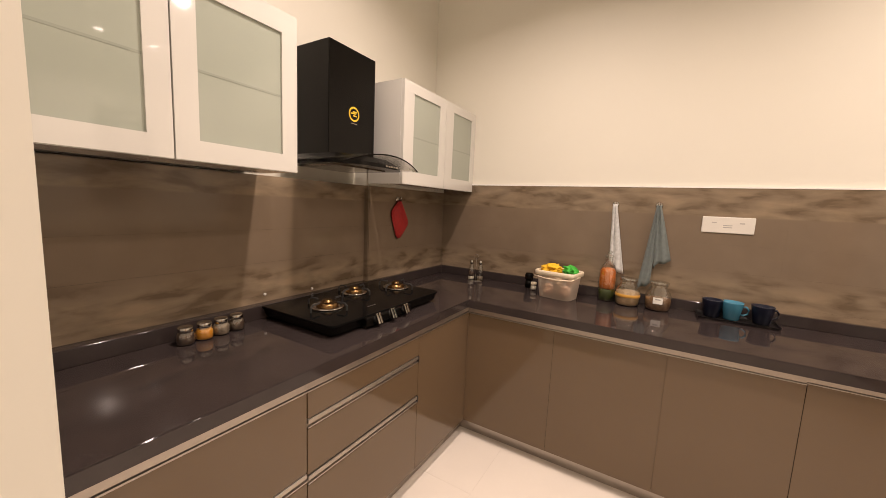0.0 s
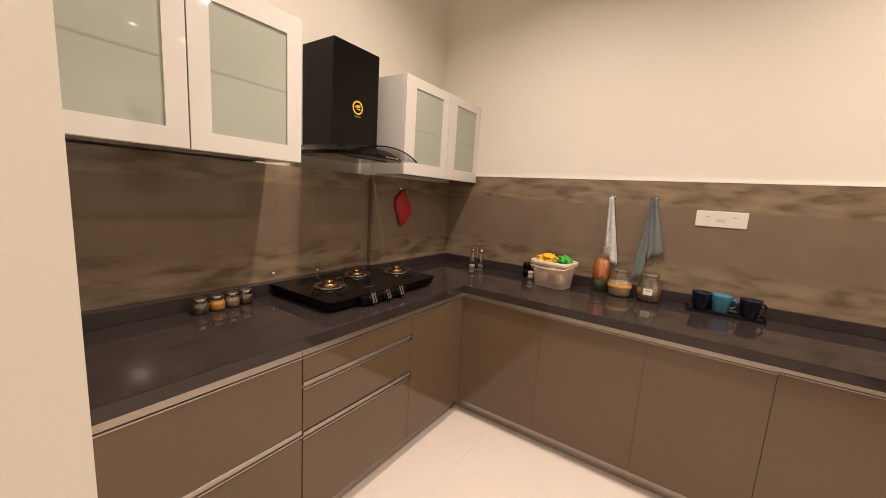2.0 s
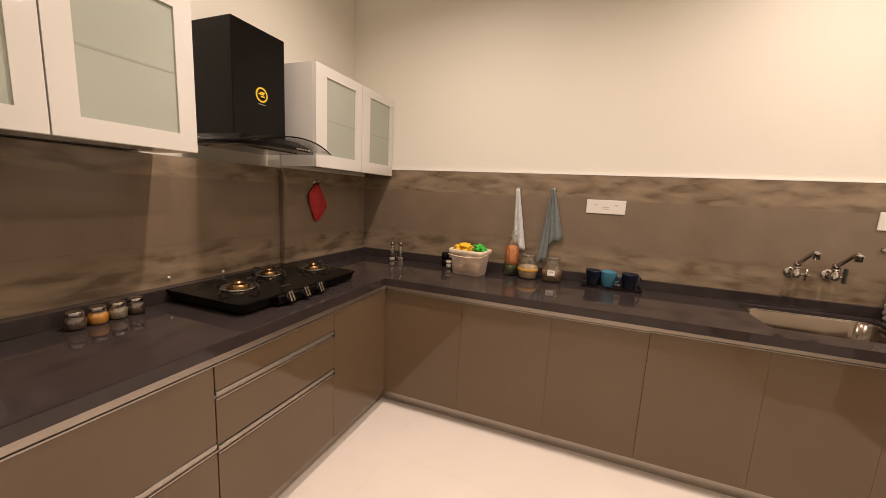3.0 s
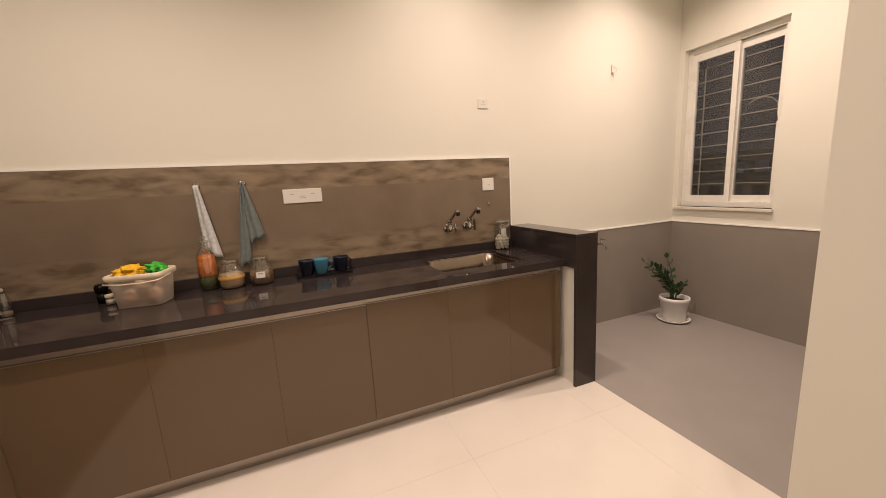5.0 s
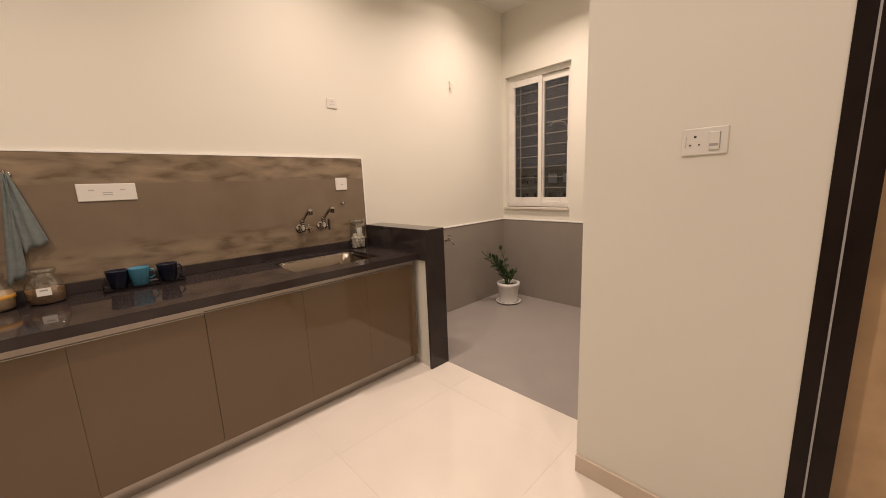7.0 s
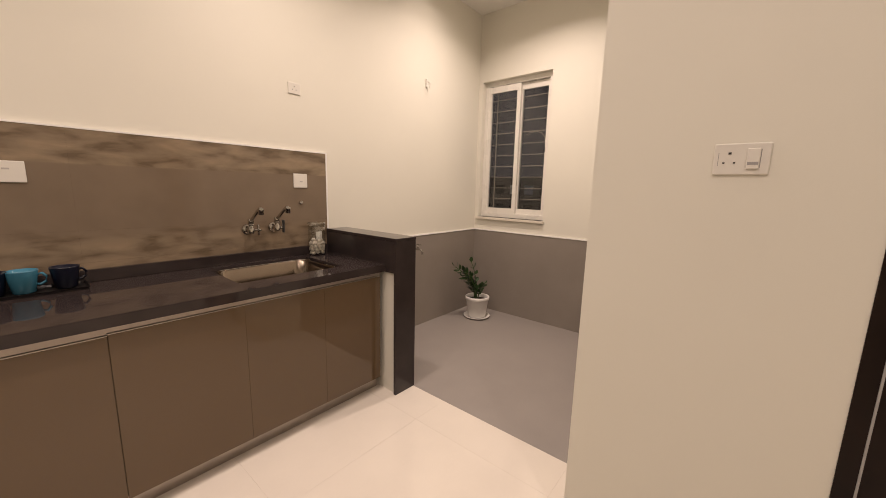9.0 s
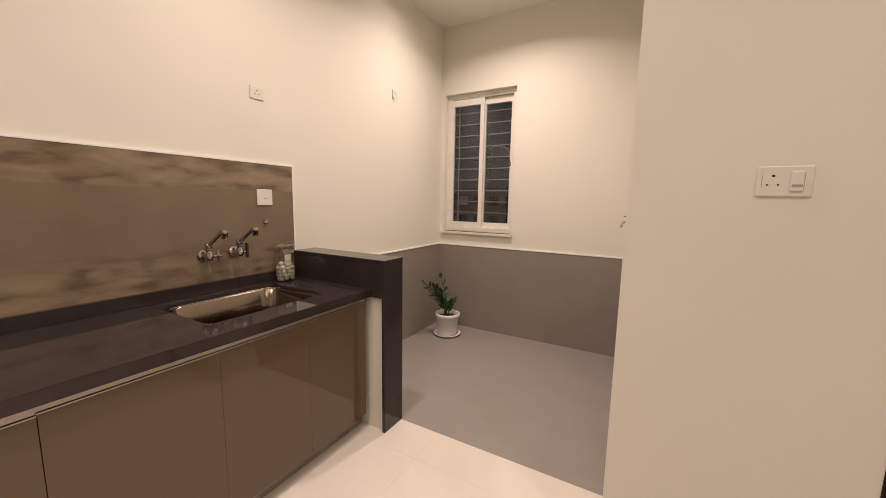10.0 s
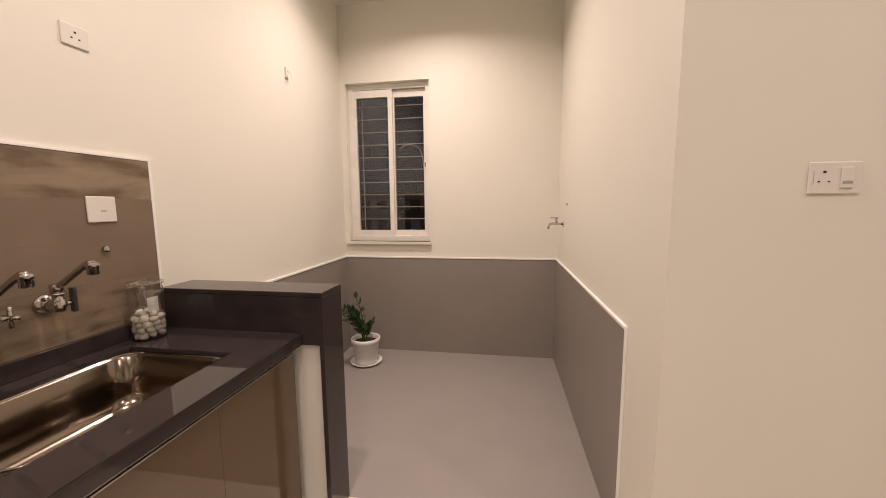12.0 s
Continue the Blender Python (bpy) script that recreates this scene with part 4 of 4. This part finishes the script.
crumple("scouring_cloth", (0.075, 0.005, 0.182), (0.066, 0.065, 0.042), M_GCLOTH, "crumpled green cloth lying on the tub", "cloth", 5)

bo = thing("drink_bottle", (1.296, -0.100, CT), "clear bottle with orange fruit over green leaves", "bottle")
jar_shell(bo, [(0.0, 0), (0.045, 0), (0.050, 0.006), (0.051, 0.11), (0.049, 0.185), (0.038, 0.222), (0.023, 0.245), (0.022, 0.278)])
part("leaves", lathe([(0, 0.004), (0.044, 0.006), (0.047, 0.070), (0.03, 0.082), (0, 0.078)], 20), M_GREENP, bo, smooth=True)
part("fruit_pulp", lathe([(0, 0.076), (0.040, 0.078), (0.0465, 0.084), (0.0475, 0.120), (0.046, 0.186), (0.036, 0.205), (0.012, 0.212), (0, 0.211)], 20), M_ORANGE, bo, smooth=True)
rnd = random.Random(17)
for k in range(6):
    a, zz = 2.4 * k, 0.100 + 0.0165 * k
    fs = sphere(0.029, (0, 0, 0), None, 0.85, 2)
    off = Vector((k * 4.1, 0, 0))
    for v in fs.verts:
        v.co *= 0.96 + 0.35 * noise.noise(v.co.normalized() * 1.6 + off)
    rr = 0.016 if k < 5 else 0.006
    part("fruit_piece", fs, M_ORANGE, bo, smooth=True).matrix_local = pose(rr * math.cos(a), rr * math.sin(a), zz, rnd.uniform(0, 90), rnd.uniform(0, 90), 0)
part("stopper", lathe([(0.023, 0.276), (0.026, 0.279), (0.026, 0.288), (0.010, 0.292), (0.010, 0.298), (0.015, 0.308), (0.011, 0.317), (0, 0.319)], 18), M_GLASS, bo, "glass stopper", True)


def food_jar(x, fill, level, band, label):
    j = thing("food_jar", (x, -0.135, CT), label, "jar", "counter jars")
    jar_shell(j, [(0.0, 0), (0.056, 0), (0.064, 0.008), (0.068, 0.050), (0.066, 0.092), (0.049, 0.126), (0.044, 0.136), (0.044, 0.150)])
    part("contents", lathe([(0, 0.005), (0.055, 0.006), (0.062, 0.014), (0.0655, level * 0.7), (0.0645, level), (0.02, level + 0.006), (0, level + 0.004)], 24), fill, j, smooth=True)
    part("lid", lathe([(0.046, 0.146), (0.049, 0.149), (0.049, 0.164), (0.045, 0.168), (0, 0.169)], 24), M_GLASS, j, "clear glass lid", True)
    if band:
        part("band", lathe([(0.068, 0.056), (0.0695, 0.058), (0.0695, 0.072), (0.068, 0.074)], 24), M_GOLD, j, "amber band", True)
    else:
        lab = part("label", boxed(-0.024, 0.024, -0.0705, -0.0685, 0.048, 0.084), M_LABEL, j, "white paper label")
        part("print", boxed(-0.013, 0.013, -0.0712, -0.0704, 0.070, 0.076), M_GREYMARK, lab)


food_jar(1.418, M_PASTA, 0.085, True, "squat glass jar of tan grains with an amber band")
food_jar(1.578, M_NUTS, 0.070, False, "squat glass jar of brown nuts with a white label")

tray = thing("mug_tray", (1.945, -0.108, CT), "narrow black tray holding three mugs", "tray")
bm = bmesh.new()
loft([ring(0.340, 0.140, 0.0, 0.012), ring(0.352, 0.152, 0.014, 0.014), ring(0.346, 0.146, 0.014, 0.013), ring(0.336, 0.136, 0.004, 0.012)], bm, True, True)
part("dish", bm, M_TRAY, tray)


def mug(x, turn, mat, label):
    g = thing("mug", (x, -0.100, CT + 0.0045), label, "mug", "mugs on the tray", turn)
    part("cup", lathe([(0, 0), (0.030, 0), (0.036, 0.004), (0.049, 0.094), (0.0495, 0.098), (0.046, 0.098), (0.033, 0.008), (0, 0.007)], 28), mat, g, smooth=True)
    part("handle", tube([(0.044, 0, 0.076), (0.058, 0, 0.080), (0.070, 0, 0.064), (0.066, 0, 0.042), (0.050, 0, 0.032), (0.038, 0, 0.034)], 0.0055, 10), mat, g, smooth=True)


mug(1.838, 70, M_NAVY, "tapered dark navy ceramic mug")
mug(1.926, -8, M_SKY, "tapered sky blue ceramic mug")
mug(2.052, 12, M_NAVY, "tapered dark navy ceramic mug with its handle outwards")

# ---- utility corner ----
plant = thing("potted_plant", (5.06, -0.300, 0.0), "dark green leafy plant in a white pot on a saucer", "potted plant")
part("saucer", lathe([(0, 0.0), (0.112, 0.0), (0.138, 0.018), (0.142, 0.026), (0.134, 0.026), (0.110, 0.010), (0, 0.010)], 32), M_POT, plant, smooth=True)
pot = part("pot", lathe([(0, 0.012), (0.088, 0.012), (0.096, 0.018), (0.119, 0.200), (0.129, 0.204), (0.129, 0.234), (0.119, 0.238), (0.111, 0.227), (0.109, 0.19)], 32), M_POT, plant, smooth=True)
part("soil", lathe([(0.113, 0.192), (0.07, 0.200), (0, 0.204)], 20), M_SOIL, plant, smooth=True)
rnd = random.Random(11)
STEMS = [((-0.20, 0.10), 0.46, 12), ((-0.13, 0.05), 0.40, 10), ((-0.05, 0.04), 0.50, 4), ((-0.08, 0.11), 0.30, 9), ((0.05, -0.03), 0.20, 5)]
for (dx, dy), h, nl in STEMS:
    pts = []
    for k in range(9):
        s = k / 8
        pts.append(Vector((dx * (0.15 + 1.1 * s * s), dy * (0.15 + 1.1 * s * s), 0.198 + h * (s - 0.18 * s * s))))
    stem = part("stem", tube(pts, 0.007, 7, taper=0.003), M_STEM, plant, smooth=True)
    for k in range(nl * 2 + 1):
        bm = bmesh.new()
        s = 0.25 + 0.75 * (k // 2) / nl
        f = s * 8
        i = min(int(f), 7)
        p = pts[i].lerp(pts[i + 1], f - i)
        d = (pts[i + 1] - pts[i]).normalized()
        side = d.cross(Vector((0.2, 0.9, 0.35))).normalized() * (1 if k % 2 else -1)
        out = (side * 0.9 + d * (0.6 if k < nl * 2 else 3) + Vector((0, 0, rnd.uniform(-0.1, 0.3)))).normalized()
        wv = out.cross(Vector((rnd.uniform(-0.4, 0.4), rnd.uniform(-0.4, 0.4), 1))).normalized()
        nrm = out.cross(wv)
        ln, wd = rnd.uniform(0.052, 0.070), rnd.uniform(0.017, 0.023)
        rows_ = []
        for q, (a, w) in enumerate(((0.0, 0.1), (0.25, 0.8), (0.55, 1.0), (0.85, 0.55), (1.0, 0.05))):
            c0 = p + out * ln * a - nrm * 0.008 * a * a
            rows_.append([bm.verts.new(c0 + wv * wd * w + nrm * 0.003 * w), bm.verts.new(c0), bm.verts.new(c0 - wv * wd * w + nrm * 0.003 * w)])
        for a, b in zip(rows_, rows_[1:]):
            for e in range(2):
                bm.faces.new([a[e], a[e + 1], b[e + 1], b[e]])
        part("leaf", bm, M_LEAF, stem, "", True)


def bib_tap(x, y, z, turn, label):
    """A small garden-style tap reaching out along -y before the turn."""
    t = thing("bib_tap", (x, y, z), label, "tap", "utility taps", turn)
    part("flange", lathe([(0, 0), (0.022, 0), (0.020, 0.006), (0.010, 0.009), (0, 0.009)], 16), M_CHROME, t, smooth=True).matrix_local = pose(0, 0, 0, 90)
    part("spout", tube([(0, -0.004, 0), (0, -0.05, 0), (0, -0.085, 0.004), (0, -0.108, -0.004), (0, -0.116, -0.022), (0, -0.116, -0.040)], 0.0095, 10), M_CHROME, t, smooth=True)
    part("stem", tube([(0, -0.055, 0), (0, -0.055, 0.045)], 0.009, 10), M_CHROME, t, smooth=True)
    part("lever", boxed(-0.006, 0.006, -0.105, -0.040, 0.045, 0.054, 0.003), M_CHROME, t)


bib_tap(5.10, YR, 1.245, 180, "small chrome tap on the painted utility wall")
bib_tap(4.37, -0.008, 0.790, 0, "small chrome tap on the grey utility tiles")
tagged(part("wall_plug", lathe([(0, 0), (0.010, 0), (0.010, 0.008), (0, 0.010)], 10), M_CHROME), "small metal plug in the painted utility wall", "wall plug").matrix_world = pose(4.95, YR, 1.40, -90)

# ---- window ----
wx = XU + 0.055
win = tagged(part("window_1", plate([WIN[0] + 0.002, WIN[0] + 0.045, WIN[1] - 0.045, WIN[1] - 0.002], [WIN[2] + 0.002, WIN[2] + 0.05, WIN[3] - 0.045, WIN[3] - 0.002], lambda i, j: not (i == 1 and j == 1), wx, wx + 0.075, "yzx"),
                  M_UPVC), "white sliding window with two dark panes and a bar grill", "window", kind="structure")
ym = -0.462
for a, b, x0 in ((ym - 0.018, WIN[1] - 0.03, wx + 0.004), (WIN[0] + 0.03, ym + 0.022, wx + 0.036)):
    sash = part("sash", plate([a, a + 0.042, b - 0.050, b], [WIN[2] + 0.042, WIN[2] + 0.105, WIN[3] - 0.115, WIN[3] - 0.050], lambda i, j: not (i == 1 and j == 1), x0, x0 + 0.028, "yzx"), M_UPVC, win, "white plastic sash")
    pane = part("pane", boxed(x0 + 0.011, x0 + 0.016, a + 0.036, b - 0.044, WIN[2] + 0.10, WIN[3] - 0.11), M_PANE, sash, "dark clear pane")
    pane.visible_shadow = False
part("latch", boxed(wx - 0.004, wx + 0.006, WIN[0] + 0.050, WIN[0] + 0.058, 1.76, 1.80, 0.002), M_HOLE, win)
structure("window_sill", boxed(XU - 0.030, XU + 0.06, WIN[0] - 0.012, WIN[1] + 0.02, WIN[2] - 0.026, WIN[2], 0.003), M_SILL, "pale stone window sill", "sill")
grill = thing("window_grill", (XU + 0.155, (WIN[0] + WIN[1]) / 2, WIN[2]), "dark steel bar grill behind the window panes", "window grill")
gw = (WIN[1] - WIN[0]) / 2
zb = 0.09
while zb < WIN[3] - WIN[2] - 0.03:
    part("bar", tube([(0, -gw + 0.002, zb), (0, gw - 0.002, zb)], 0.0048, 6), M_BARS, grill)
    zb += 0.119
for yb in (-0.33, -0.02, 0.30):
    part("upright", tube([(0.008, yb, 0.001), (0.008, yb, WIN[3] - WIN[2] - 0.001)], 0.006, 6), M_BARS, grill)

pa, pw = WIN[0] + 0.066 - (WIN[0] + WIN[1]) / 2, ym - 0.094 - WIN[0]
ph = WIN[3] - WIN[2] - 0.21
part("arch", tube([(0.016, pa + pw * (1 - u), 0.10 + ph * (1 - w)) for u, w in ((0.10, 0.37), (0.25, 0.345), (0.47, 0.34), (0.68, 0.355), (0.82, 0.39), (0.89, 0.46), (0.93, 0.57), (0.97, 0.72))], 0.005, 6), M_BARS, grill, smooth=True)

# night outside: ground and a block of flats
structure("ground", boxed(XU + 0.2, 400, -200, 200, -9.2, -9.0), M_FACADE, "dark ground outside at night", "ground")
rnd = random.Random(21)


def block(x, y0, y1, floors, label):
    b = thing("apartment_building", (x, (y0 + y1) / 2, -9.0), label, "building")
    half_ = (y1 - y0) / 2
    part("wall", boxed(0, 12, -half_, half_, 0, floors * 3.0), M_FACADE, b)
    part("roof", boxed(-0.3, 12.3, -half_ - 0.3, half_ + 0.3, floors * 3.0, floors * 3.0 + 0.6), M_FACADE, b)
    cols = int((y1 - y0) / 2.6)
    for f in range(floors):
        for c in range(cols):
            yy = -half_ + 1.3 + c * 2.6
            r = rnd.random()
            m = M_LIT2 if r < 0.03 else M_LIT if r < 0.2 else M_DARKWIN
            part("window", boxed(-0.06, 0.02, yy - 0.75, yy + 0.75, f * 3 + 0.9, f * 3 + 2.3), m, b)
        part("ledge", boxed(-0.5, 0, -half_, half_, f * 3 + 2.75, f * 3 + 2.95), M_FACADE, b)


block(55, -16, 34, 4, "dim apartment block with a few lit windows at night")

# ---- doorway ----
fr = tagged(part("door_1", boxed(XN - 0.004, XN + 0.154, -2.711, -2.672, 0, 2.10, 0.001), M_WENGE), "dark wenge door frame in the painted wall", "door frame", kind="structure")
part("stop_strip", boxed(XN - 0.006, XN + 0.10, -2.716, -2.711, 0, 2.09), M_GREYMARK, fr, "thin grey strip")
part("inner_jamb", boxed(XN - 0.004, XN + 0.154, -2.765, -2.716, 0, 2.06, 0.002), M_WENGE, fr)
part("far_jamb", boxed(XN - 0.004, XN + 0.154, -3.62, -3.53, 0, 2.06, 0.002), M_WENGE, fr)
leaf = part("leaf", boxed(XN + 0.060, XN + 0.098, -3.528, -2.767, 0.006, 2.018, 0.002), M_OAK, fr, "closed tan veneer door leaf")
part("handle", tube([(XN + 0.060, -2.87, 1.02), (XN + 0.015, -2.87, 1.02), (XN + 0.010, -2.90, 1.02), (XN + 0.010, -2.99, 1.02)], 0.008, 8), M_CHROME, leaf, "chrome lever handle", True)
part("head", boxed(XN - 0.004, XN + 0.154, -3.53, -2.765, 2.02, 2.06, 0.002), M_WENGE, fr)


# ---- ceiling downlights, two of them added over the fill lamps ----
def downlight(x, y):
    d = thing("downlight", (x, y, CEIL), "round recessed ceiling downlight with a white rim, inferred or added for fill", "downlight", "downlights")
    part("rim", lathe([(0.043, -0.001), (0.062, -0.001), (0.061, -0.007), (0.045, -0.009), (0.043, -0.004)], 28), M_PLATE, d, smooth=True)
    part("diffuser", lathe([(0.043, -0.002), (0.03, -0.003), (0, -0.003)], 28), M_DIFF, d)


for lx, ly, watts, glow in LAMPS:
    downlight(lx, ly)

# ---- floor tiles ----
gx = [-0.78, 0.04, 0.87, 1.69, 2.515, 3.345, XE]
gy = [-4.3, -3.52, -2.70, -1.88, -1.05, -0.23, 0.0]
for x0, x1 in zip(gx, gx[1:]):
    for y0, y1 in zip(gy, gy[1:]):
        part("tile", boxed(max(x0, XH) + 0.0003, x1 - 0.0003, y0 + 0.0003, y1 - 0.0003, -0.0012, 0.0), M_FLOOR, floor)
for x0, x1 in ((XE, 4.4), (4.4, XU)):
    for y0, y1 in ((-4.3, -3.4), (-3.4, -2.6), (-2.6, YR - 0.15)):
        part("tile", boxed(x0 + 0.0005, x1 - 0.0005, y0 + 0.0005, y1 - 0.0005, -0.0012, 0.0), M_FLOOR, floor)
